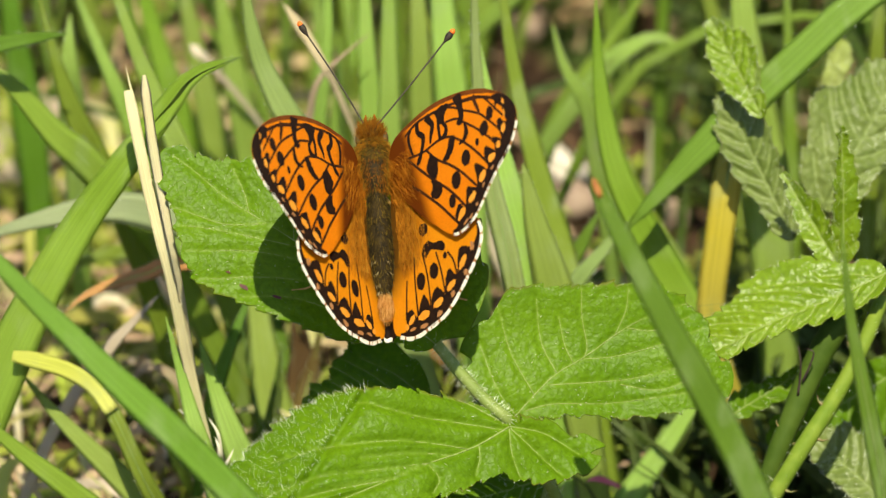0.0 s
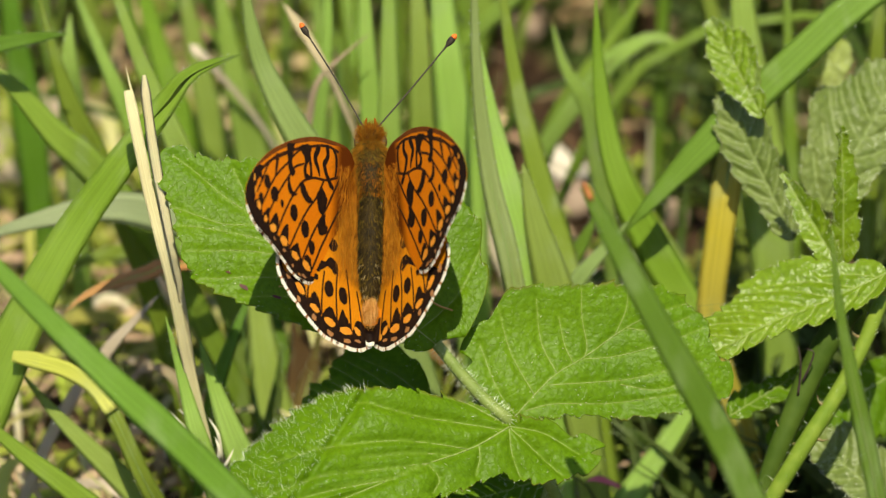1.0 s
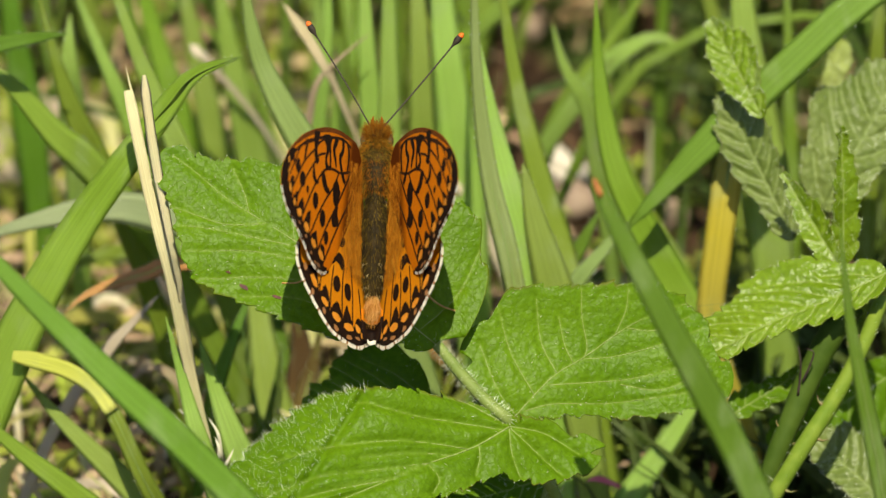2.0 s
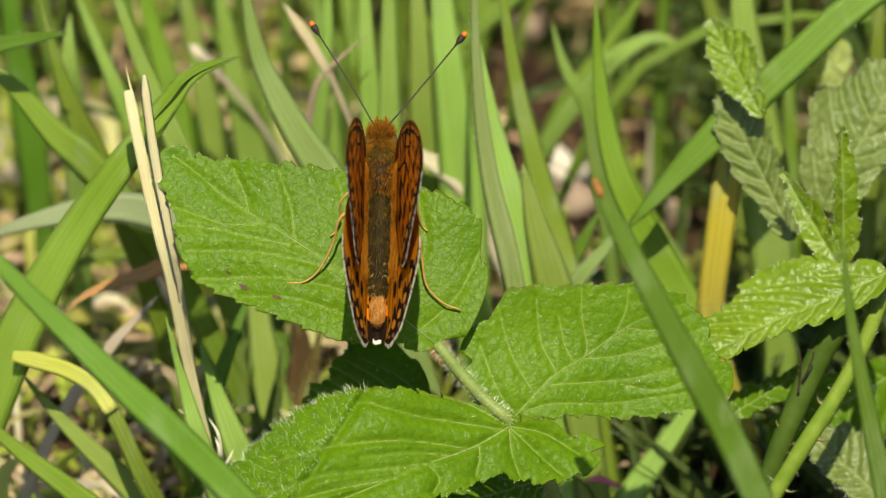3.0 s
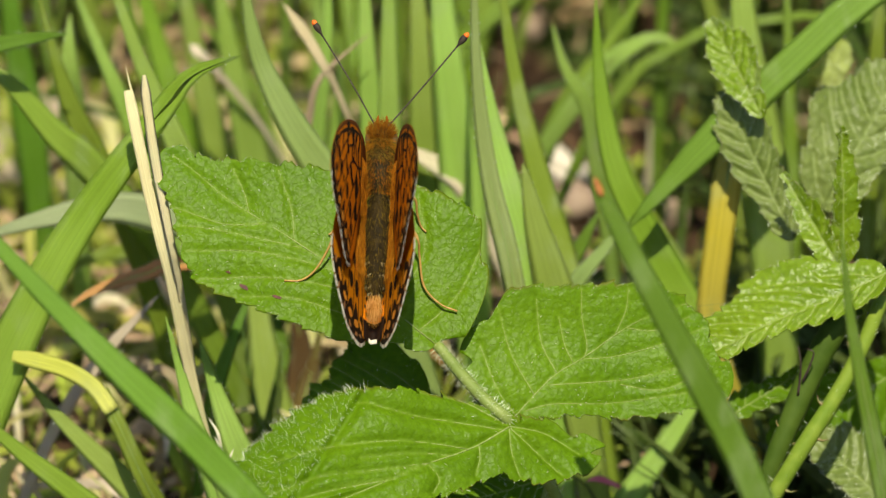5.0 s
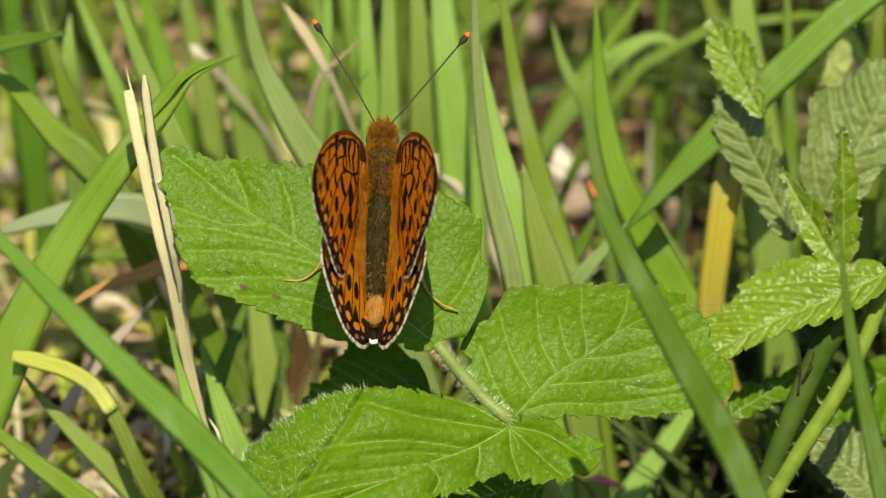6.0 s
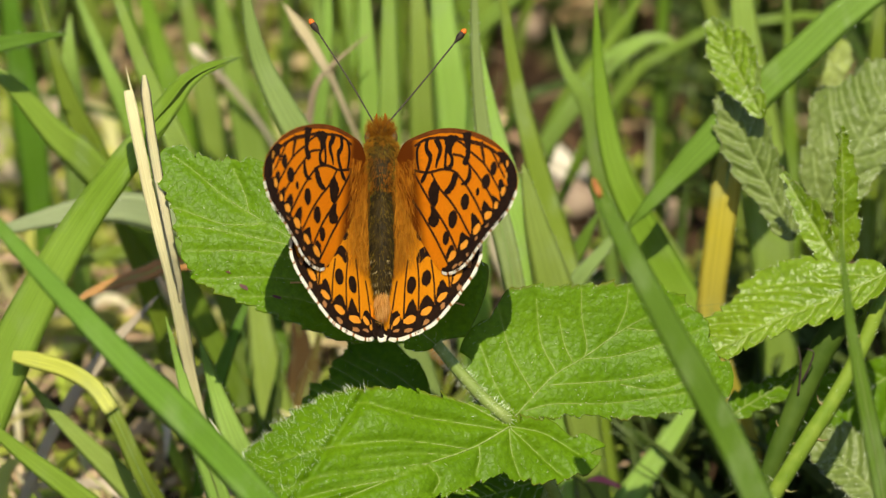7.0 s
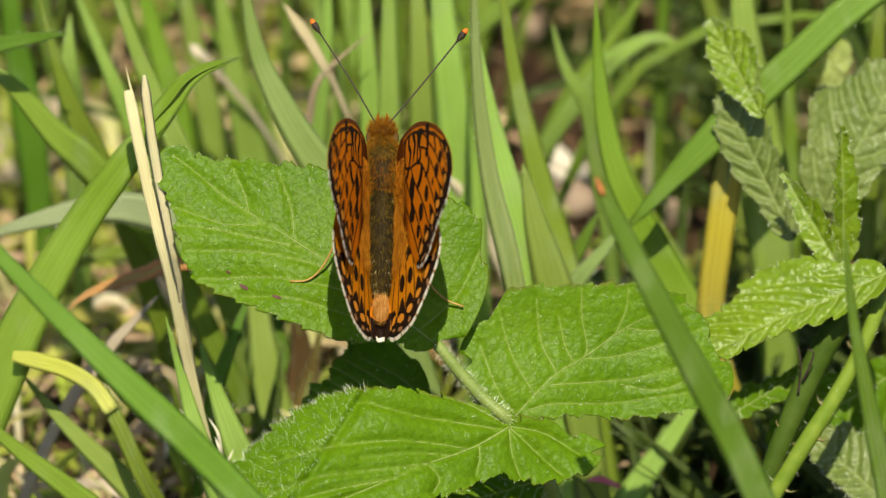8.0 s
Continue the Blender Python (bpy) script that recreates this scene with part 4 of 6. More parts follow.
def furred(name, label, at, size, core, fur, count, length, lean, parent, seed, low=-0.4, along=(), bald=False):
    """A body segment: an egg-shaped core under a coat of hair (millimetres)."""
    rng = random.Random(seed)
    bm = bmesh.new()
    ball(bm, Vector(at) * 0.001, Vector(size) * 0.001)
    ob = part(name, bm, core, parent, label)
    hb = bmesh.new()
    for _ in range(count):
        d = Vector((rng.gauss(0, 1), rng.gauss(0, 1), rng.gauss(0, 1))).normalized()
        if d.z < low:
            d.z = -d.z
        q = Vector(at) + Vector((d.x * size[0], d.y * size[1], d.z * size[2]))
        way = (d * 0.7 + Vector(lean) + Vector((rng.uniform(-.3, .3), rng.uniform(-.3, .3), rng.uniform(-.3, .3)))).normalized()
        back = along and abs(d.x) < 0.62 + rng.uniform(-0.15, 0.15) and d.y < 0.55
        if bald and abs(d.x) < 0.34 + rng.uniform(-0.12, 0.12) and -0.75 < d.y < 0.05 and rng.random() < 0.7:
            continue
        tone = len(fur) if back and d.y > 0.15 and rng.random() < 0.7 else len(fur) + rng.randrange(len(along)) if back else rng.randrange(len(fur))
        hair(hb, q * 0.001, way, 0.001 * length * rng.uniform(0.5, 1.2) * (0.6 if back else 1.0), 0.00003, tone, rng)
    part("hair_coat", hb, [*fur, *along], ob, "dense fine hair", False)
    return ob


def butterfly():
    root = new("butterfly")
    root.empty_display_size = 0.01
    tagged(root, "orange fritillary butterfly with black spots, wings beating, on leaf", "butterfly")
    furred("thorax", "hairy olive-gold thorax with a dark back", (0, 0.6, -1.3), (2.75, 4.9, 2.1), BODY, [FUR_GOLD, FUR_GREEN, FUR_BROWN], 6500, 1.1, (0, -0.9, 0.05), root, 21, along=[FUR_GREEN, FUR_RUST, FUR_RUST, FUR, BODY], bald=True)
    abdomen = furred("abdomen", "dark slender abdomen with short olive-brown hair", (0, -11.0, -0.9), (2.0, 9.0, 1.75), BODY, [FUR_GREEN, BODY, BODY, BODY], 2600, 1.0, (0, -1.2, 0.05), root, 22)
    rng = random.Random(29)
    bm = bmesh.new()
    for v in (-14.2, -15.9, -17.5, -18.6):
        for _ in range(20):
            u = rng.choice((-1, 1)) * rng.uniform(0.35, 1.0)
            half = 2.0 * math.sqrt(1 - ((v + 11.0) / 9.0) ** 2)
            at = Vector((u * half, v + rng.uniform(-0.15, 0.15), -0.9 + 1.8 * math.sqrt(max(0.0, 1 - u * u)) * half / 2.0)) * 0.001
            hair(bm, at, Vector((0.5 * u, -1.0, 0.35 + rng.uniform(-.2, .2))).normalized(), rng.uniform(0.0004, 0.0009), 0.00002, 0, rng)
    part("bristles", bm, BRISTLE, abdomen, "pale bristles along the rings", False)
    furred("tail_tuft", "pale peach tuft at the tail end", (0, -19.6, -0.6), (0.7, 1.9, 0.4), FUR_TIP, [FUR_TIP, FUR_TIP, FUR_GOLD], 1200, 2.2, (0, -3.2, 0.1), root, 23)
    head = furred("head", "small furry rust-brown head", (0, 5.6, -1.5), (1.75, 1.5, 1.4), BODY, [FUR, FUR_GOLD, FUR_RUST], 1300, 1.3, (0, 0.9, 0.2), root, 24)
    for sx in (-1, 1):
        eb = bmesh.new()
        ball(eb, (sx * 0.00175, 0.0050, -0.0019), (0.0007, 0.0011, 0.0009))
        part("eye", eb, EYE_MAT, head, "glossy brown compound eye")
        pb = bmesh.new()
        tube(pb, [Vector(q) * 0.001 for q in ((sx * .5, 6.7, -1.6), (sx * .7, 7.8, -1.2), (sx * .6, 8.4, -0.9))], [0.0003, 0.00025, 0.00008], 6)
        part("palp", pb, FUR_RUST, head)
    feelers = {}
    for sx, tip, bow in ((-1, (-9.3, 21.6, 2.5), (-4.3, 13.2, 0.6)), (1, (12.6, 19.2, 2.0), (6.0, 12.0, 0.4))):
        path = spline([Vector(q) * 0.001 for q in ((sx * 0.8, 6.6, -0.9), bow, tip)], 64)
        ab2 = bmesh.new()
        tube(ab2, path, [0.00011 * (1 + 0.25 * (i % 2)) if i < 58 else (0.00018, 0.00032, 0.00046, 0.00052, 0.0005, 0.00044)[i - 58] for i in range(64)], 8)
        ab2.faces.ensure_lookup_table()
        for k, fc in enumerate(ab2.faces):
            fc.material_index = 1 if k // 8 < 56 and (k // 8) % 2 else 0
        an = feelers[sx] = part("antenna", ab2, [ANTENNA, ANTENNA_PALE], root, "thin dark antenna with pale rings")
        tb = bmesh.new()
        way = (path[-1] - path[-6]).normalized()
        tube(tb, [path[-1] - way * 0.0002, path[-1] + way * 0.0004, path[-1] + way * 0.0007], [0.00046, 0.0004, 0.00012], 8)
        part("club_tip", tb, ANTENNA_TIP, an, "bright orange club tip")
    legs = ((-1, ((-1.2, -3.0, -2.6), (-5.6, -6.8, -1.9), (-6.6, -9.8, -4.2), (-8.6, -13.4, -6.3), (-10.8, -15.2, -7.1), (-13.4, -15.4, -7.3))),
            (1, ((1.2, -4.0, -2.6), (5.6, -9.2, -2.2), (6.2, -11.6, -4.4), (7.0, -15.6, -6.4), (9.4, -18.0, -7.1), (12.0, -19.0, -7.3))),
            (-1, ((-1.2, -0.5, -2.6), (-5.4, -3.6, -3.0), (-5.8, -5.6, -5.4), (-6.4, -7.4, -7.1), (-7.2, -8.2, -7.3))),
            (1, ((1.2, -0.5, -2.6), (5.0, -3.0, -3.4), (5.6, -5.0, -5.6), (6.2, -6.4, -7.1), (7.0, -7.2, -7.3))))
    for sx, pts in legs:
        lb = bmesh.new()
        path = spline([Vector(q) * 0.001 for q in pts], 26)
        tube(lb, path, [0.0003 if i < 6 else 0.00018 if i < 16 else 0.00014 + 0.00003 * (i % 2) for i in range(26)], 8)
        part("leg", lb, LEG, root, "thin jointed tan leg")
    fb = bmesh.new()
    rows = []
    for i in range(25):
        t = i / 24
        half, y = 2.4 - 1.2 * t, -11.0 - 14.2 * t
        rows.append([fb.verts.new(Vector((half * u, y - 0.5 * (1 - u * u) * t + 0.12 * math.sin(u * 9) * (i > 22), -2.4 + 1.5 * u * u)) * 0.001) for u in (-1, -0.75, -0.5, -0.25, 0, 0.25, 0.5, 0.75, 1)])
    for i, (r0, r1) in enumerate(zip(rows, rows[1:])):
        for j in range(8):
            fb.faces.new((r0[j], r1[j], r1[j + 1], r0[j + 1])).material_index = 2 if i > 22 and j in (2, 3, 4, 5) else 1 if i > 18 or i > 8 and (i * 3 + j * 5) % 11 < 2 else 0
    fold = part("wing_fold", fb, [WING, WING_BLACK, FRINGE], root, "folded orange inner wing margin under the abdomen")
    fold.modifiers.new("thickness", "SOLIDIFY").thickness = 0.00008
    wings = {}
    for sx, side in ((-1, "left"), (1, "right")):
        wings[side, "hind"] = hindwing(sx, root, 40 + sx)
        wings[side, "fore"] = forewing(sx, root, 50 + sx)
    return root, wings, feelers


BUTTERFLY, WINGS, FEELERS = butterfly()

# ---- more bramble leaves behind and beside ----
bramble_leaflet("bramble_leaf", "wrinkled light green bramble leaf in full sun", LEAF_YOUNG,
    (0.06596, 0.00876, 0.06617), (0.03857, 0.00019, 0.05712), (-0.150, -0.450, 0.880), [(0.143, 0.0033), (0.389, 0.0032), (0.620, 0.0023), (0.864, 0.0022)], [(0.095, 0.0038), (0.335, 0.0083), (0.600, 0.0092), (0.818, 0.0060)], lobes=(0.00, 0.00), veins=7, relief=0.0005, crumple=0.00022, hairs=700, hair_length=0.0003, seed=14, slant=1.8, teeth=1.6)
bramble_leaflet("bramble_leaf", "bright folded tip leaf of a bramble shoot", LEAF_YOUNG,
    (0.04805, 0.03067, 0.08013), (0.04009, 0.04264, 0.09086), (-0.352, -0.755, 0.553), [(0.12, 0.0014), (0.35, 0.0027), (0.62, 0.0031), (0.82, 0.0018), (0.94, 0.0006)], [(0.12, 0.0016), (0.35, 0.0030), (0.58, 0.0042), (0.80, 0.0026), (0.94, 0.0007)], lobes=(0.00, 0.00), veins=6, relief=0.0004, crumple=0.00022, teeth=1.7, fold=0.22, hairs=700, hair_length=0.0004, rows=120, columns=40, seed=15, slant=1.4)
bramble_leaflet("bramble_leaf", "upright downy bramble leaf showing its pale side", LEAF_GREY,
    (0.05256, 0.02324, 0.06325), (0.04201, 0.03797, 0.08078), (-0.261, -0.813, 0.521), [(0.2, 0.0022), (0.5, 0.0036), (0.8, 0.0030), (0.95, 0.0014)], [(0.2, 0.0020), (0.5, 0.0034), (0.78, 0.0040), (0.95, 0.0018)], lobes=(0.00, 0.00), veins=7, relief=0.0006, crumple=0.0001, fold=0.16, hairs=700, hair_length=0.0004, rows=140, columns=44, seed=35, slant=1.2)
bramble_leaflet("bramble_leaf", "downy grey-green bramble leaf beside the stems", LEAF_GREY,
    (0.05796, 0.03249, 0.06327), (0.07023, 0.04710, 0.08070), (0.100, -0.796, 0.597), [(0.267, 0.0071), (0.558, 0.0097), (0.823, 0.0055)], [(0.249, 0.0044), (0.614, 0.0053)], lobes=(0.00, 0.00), veins=6, relief=0.00045, crumple=0.00024, wave=0.0035, hairs=700, hair_length=0.0005, seed=16, slant=1.1)
bramble_leaflet("bramble_leaf", "narrow half-folded young bramble leaf", LEAF_YOUNG,
    (0.05852, 0.01091, 0.06589), (0.05069, 0.02068, 0.07631), (-0.400, -0.799, 0.449), [(0.319, 0.0021), (0.656, 0.0013), (0.897, 0.0005)], [(0.170, 0.0019), (0.570, 0.0026), (0.851, 0.0007)], lobes=(0.00, 0.00), veins=4, relief=0.0003, crumple=0.00012, fold=0.4, hairs=400, hair_length=0.0005, rows=90, columns=30, seed=17)
bramble_leaflet("bramble_leaf", "narrow upright young bramble leaf", LEAF_YOUNG,
    (0.05990, 0.01263, 0.06488), (0.05924, 0.01696, 0.08608), (0.202, -0.958, 0.202), [(0.296, 0.0019), (0.620, 0.0013), (0.900, 0.0004)], [(0.278, 0.0021), (0.646, 0.0019), (0.896, 0.0007)], lobes=(0.00, 0.00), veins=4, relief=0.0003, crumple=0.00012, fold=0.3, hairs=400, hair_length=0.0005, rows=90, columns=30, seed=18)
bramble_leaflet("bramble_leaf", "pale grey-green bramble leaf low in the grass", LEAF_GREY,
    (0.06901, -0.00294, 0.02992), (0.05574, 0.00746, 0.03841), (-0.101, -0.704, 0.704), [(0.355, 0.0028), (0.758, 0.0029)], [(0.352, 0.0057), (0.756, 0.0050)], lobes=(0.00, 0.00), veins=7, hairs=400, seed=19)
bramble_leaflet("bramble_leaf", "shaded dark green bramble leaf below the others", LEAF_SHADED,
    (0.04271, 0.00318, 0.04451), (0.05831, 0.01385, 0.04895), (0.101, -0.504, 0.858), [(0.209, 0.0025), (0.596, 0.0011), (0.858, 0.0006)], [(0.215, 0.0016), (0.616, 0.0026), (0.803, 0.0021)], lobes=(0.00, 0.00), veins=6, hairs=150, rows=90, columns=30, seed=20)
bramble_leaflet("bramble_leaf", "shaded green bramble leaf under the butterfly's perch", LEAF,
    (-0.00168, -0.00056, 0.05004), (-0.02064, -0.00266, 0.04641), (0.000, -0.600, 0.800), [(0.15, 0.0030), (0.5, 0.0060), (0.8, 0.0034)], [(0.05, 0.0060), (0.2, 0.0104), (0.50, 0.0112), (0.85, 0.0058)], lobes=(0.00, 0.00), veins=6, hairs=200, hair_length=0.0004, seed=21, teeth=2.2)
bramble_leaflet("bramble_leaf", "dark green bramble leaf low in the shade", LEAF_SHADED,
    (0.01483, -0.00337, 0.03716), (-0.00202, -0.00800, 0.03510), (0.000, -0.406, 0.914), [(0.160, 0.0034), (0.593, 0.0053), (0.896, 0.0027)], [(0.112, 0.0022), (0.484, 0.0038), (0.805, 0.0027)], lobes=(0.00, 0.00), veins=6, hairs=100, rows=90, columns=30, seed=22)

# dark leaf added to cover the bright litter where deep shade lies
bramble_leaflet("bramble_leaf", "dark bramble leaf added to fill the shade behind the canes", LEAF_SHADED,
    (0.07182, 0.02263, 0.04220), (0.04930, 0.01294, 0.03304), (0.100, -0.796, 0.597), [(0.391, 0.0071), (0.701, 0.0054), (0.927, 0.0036)], [(0.231, 0.0034), (0.541, 0.0051), (0.828, 0.0034)], lobes=(0.00, 0.00), veins=6, hairs=60, rows=90, columns=30, seed=23)
# ---- grass blades that stand out ----
SWAY = {}
GREEN, PALE = "long smooth green grass blade", "pale green grass blade in sunlight"
SWAY["left"] = grass_blade("long green grass blade arching across before the straw", GRASS_NEAR, 0.00464, [(-0.07656, -0.03800, 0.11319), (-0.06163, -0.04617, 0.09903), (-0.04591, -0.05396, 0.08555), (-0.03576, -0.05705, 0.07619), (-0.02088, -0.06135, 0.06073), (-0.01144, -0.06334, 0.04929)], wide_at=0.35, base=0.85)
SWAY["right"] = grass_blade("green grass blade with a rusty cut tip", GRASS_FRONT, 0.00448, [(0.02076, -0.05255, 0.11598), (0.02447, -0.05634, 0.10941), (0.03186, -0.06246, 0.09682), (0.03936, -0.06668, 0.08350), (0.04412, -0.07024, 0.07334), (0.05057, -0.07468, 0.05765)], blunt=0.35, wide_at=0.4, base=0.9)
SWAY["edge"] = grass_blade("slender green grass blade", GRASS_FRONT, 0.00282, [(0.05546, -0.04149, 0.10314), (0.05680, -0.04799, 0.09188), (0.05928, -0.05258, 0.07993), (0.06224, -0.05734, 0.06568), (0.06482, -0.06175, 0.05204)], wide_at=0.4, base=0.95)
SWAY["bent"] = grass_blade("broad green grass blade with a kinked tip", GRASS, 0.00788, [(-0.02960, 0.02646, 0.09283), (-0.03684, 0.02336, 0.09146), (-0.04187, 0.02029, 0.08615), (-0.05331, 0.01448, 0.07208), (-0.06099, 0.00969, 0.05978), (-0.06715, 0.00679, 0.04676)], wide_at=0.75, base=0.9, keel=0.3)
# folded-over edge; the deep green carries the shade of its underside
bm = bmesh.new()
blade_mesh(bm, [Vector(q) - SWAY["bent"].location for q in ((-0.03051, 0.02369, 0.09404), (-0.03669, 0.01963, 0.09300), (-0.04004, 0.01775, 0.08975), (-0.04317, 0.01696, 0.08637))], 0.00124, (0, -0.75, -0.65), steps=16, wide_at=0.4, base=0.2)
part("folded_edge", bm, GRASS_DEEP_SHADE, SWAY["bent"], "folded-over edge, darkened for its shaded underside")
bm = bmesh.new()
blade_mesh(bm, [Vector(q) - SWAY["right"].location for q in ((0.02051, -0.05275, 0.11663), (0.02105, -0.05337, 0.11556), (0.02160, -0.05399, 0.11448))], 0.00108, steps=8, blunt=0.4, edge_noise=0.3)
part("withered_tip", bm, plain("withered_rust", (0.26, 0.08, 0.015), (0.36, 0.14, 0.03), 900).m, SWAY["right"], "rusty withered cut tip")
grass_blade(GREEN, GRASS, 0.00415, [(-0.07110, 0.00231, 0.04701), (-0.06358, -0.00020, 0.04065), (-0.05193, -0.00230, 0.03101)])
grass_blade("pale yellowing grass blade", GRASS_PALE, 0.00431, [(-0.06347, 0.01320, 0.04586), (-0.05777, 0.00980, 0.03997), (-0.05101, 0.00725, 0.03355), (-0.04390, 0.00617, 0.02568)])
grass_blade("pale hairy green grass blade", GRASS_BLUE, 0.00580, [(-0.03054, 0.04468, 0.10039), (-0.02799, 0.03745, 0.08786), (-0.02250, 0.03345, 0.07695), (-0.01575, 0.03161, 0.06574)])
grass_blade(PALE, GRASS_PALE, 0.00464, [(-0.00822, 0.07479, 0.09455), (-0.00843, 0.06782, 0.07447), (-0.00832, 0.06426, 0.05230)], down=600)
grass_blade(PALE, GRASS_PALE, 0.00746, [(-0.00123, 0.08013, 0.09379), (0.00009, 0.07223, 0.07411), (0.00275, 0.06688, 0.05083)], down=600)
grass_blade(GREEN, GRASS, 0.00450, [(0.00712, 0.07028, 0.10073), (0.01043, 0.05686, 0.07749), (0.01433, 0.04817, 0.06244), (0.01911, 0.03992, 0.04814)], facing=(0.25, -0.8, 0.5), down=600)
grass_blade(PALE, GRASS_PALE, 0.00514, [(0.00521, 0.04225, 0.08818), (0.00718, 0.03715, 0.07734), (0.01122, 0.03119, 0.06302), (0.01383, 0.02778, 0.05112)], down=600)
grass_blade("bluish hairy grass blade", GRASS_BLUE, 0.00360, [(0.00460, 0.05030, 0.10513), (0.00495, 0.03926, 0.08600), (0.00682, 0.03073, 0.07124), (0.01015, 0.02344, 0.05861)], facing=(-0.25, -0.6, 0.75), down=1100)
grass_blade(PALE, GRASS_PALE, 0.00680, [(0.01207, 0.03417, 0.07019), (0.01422, 0.03033, 0.06154), (0.01727, 0.02735, 0.05038)], down=600)
grass_blade("upright pointed bright green grass blade", GRASS, 0.00580, [(0.02319, 0.05046, 0.09040), (0.02390, 0.04455, 0.07817), (0.02636, 0.03985, 0.06602), (0.03162, 0.03685, 0.05482), (0.03825, 0.03468, 0.04306)])
grass_blade(PALE, GRASS_PALE, 0.00365, [(0.03903, 0.09566, 0.05668), (0.03405, 0.09665, 0.05841), (0.02864, 0.09622, 0.05566), (0.02508, 0.09704, 0.05108)], down=600)
grass_blade(PALE, GRASS_PALE, 0.00348, [(0.01707, 0.08018, 0.06987), (0.01922, 0.07750, 0.06323), (0.02284, 0.07702, 0.05639), (0.02476, 0.07734, 0.04496)], down=600)
grass_blade("broad green grass blade arching over with its tip hanging down", GRASS_NEAR, 0.00520, [(0.02669, 0.02861, 0.06056), (0.03384, 0.03167, 0.06787), (0.04107, 0.03456, 0.07486), (0.05132, 0.03938, 0.08322), (0.06284, 0.04463, 0.09232), (0.07323, 0.04914, 0.09612), (0.08070, 0.05106, 0.08345), (0.08408, 0.04813, 0.05837)], wide_at=0.22, base=0.8)
grass_blade("bluish hairy grass blade", GRASS_BLUE, 0.00340, [(0.02880, 0.03692, 0.05896), (0.02399, 0.03512, 0.05383), (0.01921, 0.03468, 0.04708)], down=700)
grass_blade(PALE, GRASS_PALE, 0.00829, [(0.04484, 0.07029, 0.10074), (0.04649, 0.05989, 0.07873), (0.04912, 0.05642, 0.06073)], down=600)
grass_blade(PALE, GRASS, 0.00282, [(0.05447, 0.09976, 0.07978), (0.05502, 0.08983, 0.05859), (0.05596, 0.08425, 0.03692)])
grass_blade(PALE, GRASS, 0.00365, [(0.06846, 0.08194, 0.08892), (0.06802, 0.07311, 0.07364), (0.06739, 0.06956, 0.05948)])
grass_blade("yellow withered grass blade", GRASS_YELLOW, 0.00464, [(0.04380, 0.03890, 0.07039), (0.04294, 0.03555, 0.06459), (0.04178, 0.03208, 0.05658), (0.04086, 0.02994, 0.04686), (0.04253, 0.02992, 0.03682), (0.04631, 0.03068, 0.02415)], blunt=0.7, wide_at=0.12, base=0.8)
grass_blade(PALE, GRASS_PALE, 0.00697, [(-0.03155, 0.05464, 0.04964), (-0.02892, 0.04761, 0.03746), (-0.02716, 0.04146, 0.02681), (-0.02457, 0.03745, 0.01586)])
grass_blade(PALE, GRASS_PALE, 0.00547, [(-0.00828, 0.04933, 0.03645), (-0.00476, 0.04449, 0.02806), (0.00053, 0.04091, 0.01786)])
grass_blade(GREEN, GRASS_DEEP_SHADE, 0.00464, [(-0.02786, 0.05889, 0.03700), (-0.02520, 0.05179, 0.02471), (-0.02796, 0.04899, 0.01186)])
grass_blade(GREEN, GRASS_DEEP_SHADE, 0.00332, [(-0.02880, 0.03210, 0.05059), (-0.03139, 0.02865, 0.04462), (-0.03447, 0.02605, 0.03612), (-0.03591, 0.02557, 0.02729)])
grass_blade(GREEN, GRASS_PALE, 0.00547, [(-0.04431, 0.11849, 0.07223), (-0.04079, 0.11103, 0.05131), (-0.03686, 0.10662, 0.03168)])
grass_blade(GREEN, GRASS, 0.00547, [(-0.05247, 0.12562, 0.06859), (-0.04748, 0.11679, 0.04928), (-0.04216, 0.11326, 0.03117)])
grass_blade(GREEN, GRASS_PALE, 0.00630, [(-0.03749, 0.10507, 0.07299), (-0.03399, 0.09818, 0.05305), (-0.03058, 0.09652, 0.03418)])
# deep green here also carries the shade of this corner
grass_blade(GREEN, GRASS_DEEP_SHADE, 0.00580, [(-0.07060, 0.11310, 0.07089), (-0.06981, 0.10757, 0.05732), (-0.06789, 0.10552, 0.04177)])
grass_blade("dark green grass blade hanging over others", GRASS_DEEP_SHADE, 0.00381, [(-0.05671, 0.04225, 0.08818), (-0.06183, 0.04191, 0.08759), (-0.06880, 0.04294, 0.08538), (-0.07766, 0.04453, 0.08014)])
grass_blade(GREEN, GRASS, 0.00531, [(-0.07278, 0.04978, 0.08121), (-0.06588, 0.04719, 0.07673), (-0.05910, 0.04506, 0.06904), (-0.05369, 0.04595, 0.06259)])
grass_blade(GREEN, GRASS, 0.00415, [(-0.06279, 0.06070, 0.08813), (-0.05933, 0.05419, 0.07686), (-0.05640, 0.05161, 0.06838), (-0.05269, 0.05118, 0.05965)])
grass_blade("pale withered grass blade lying flat", GRASS_WHITE, 0.00547, [(-0.07278, 0.03512, 0.05582), (-0.06243, 0.03675, 0.05866), (-0.05219, 0.03953, 0.05946), (-0.04285, 0.04227, 0.05621)])
# two dark blades added; their deep green stands for shade beside the pale blade
grass_blade("dark green narrow grass blade added for shade", GRASS_DEEP_SHADE, 0.00260, [(-0.02477, 0.03810, 0.03699), (-0.02538, 0.03570, 0.03284), (-0.02686, 0.03199, 0.02642), (-0.02808, 0.02872, 0.02076)], facing=(0.25, -0.75, -0.6))
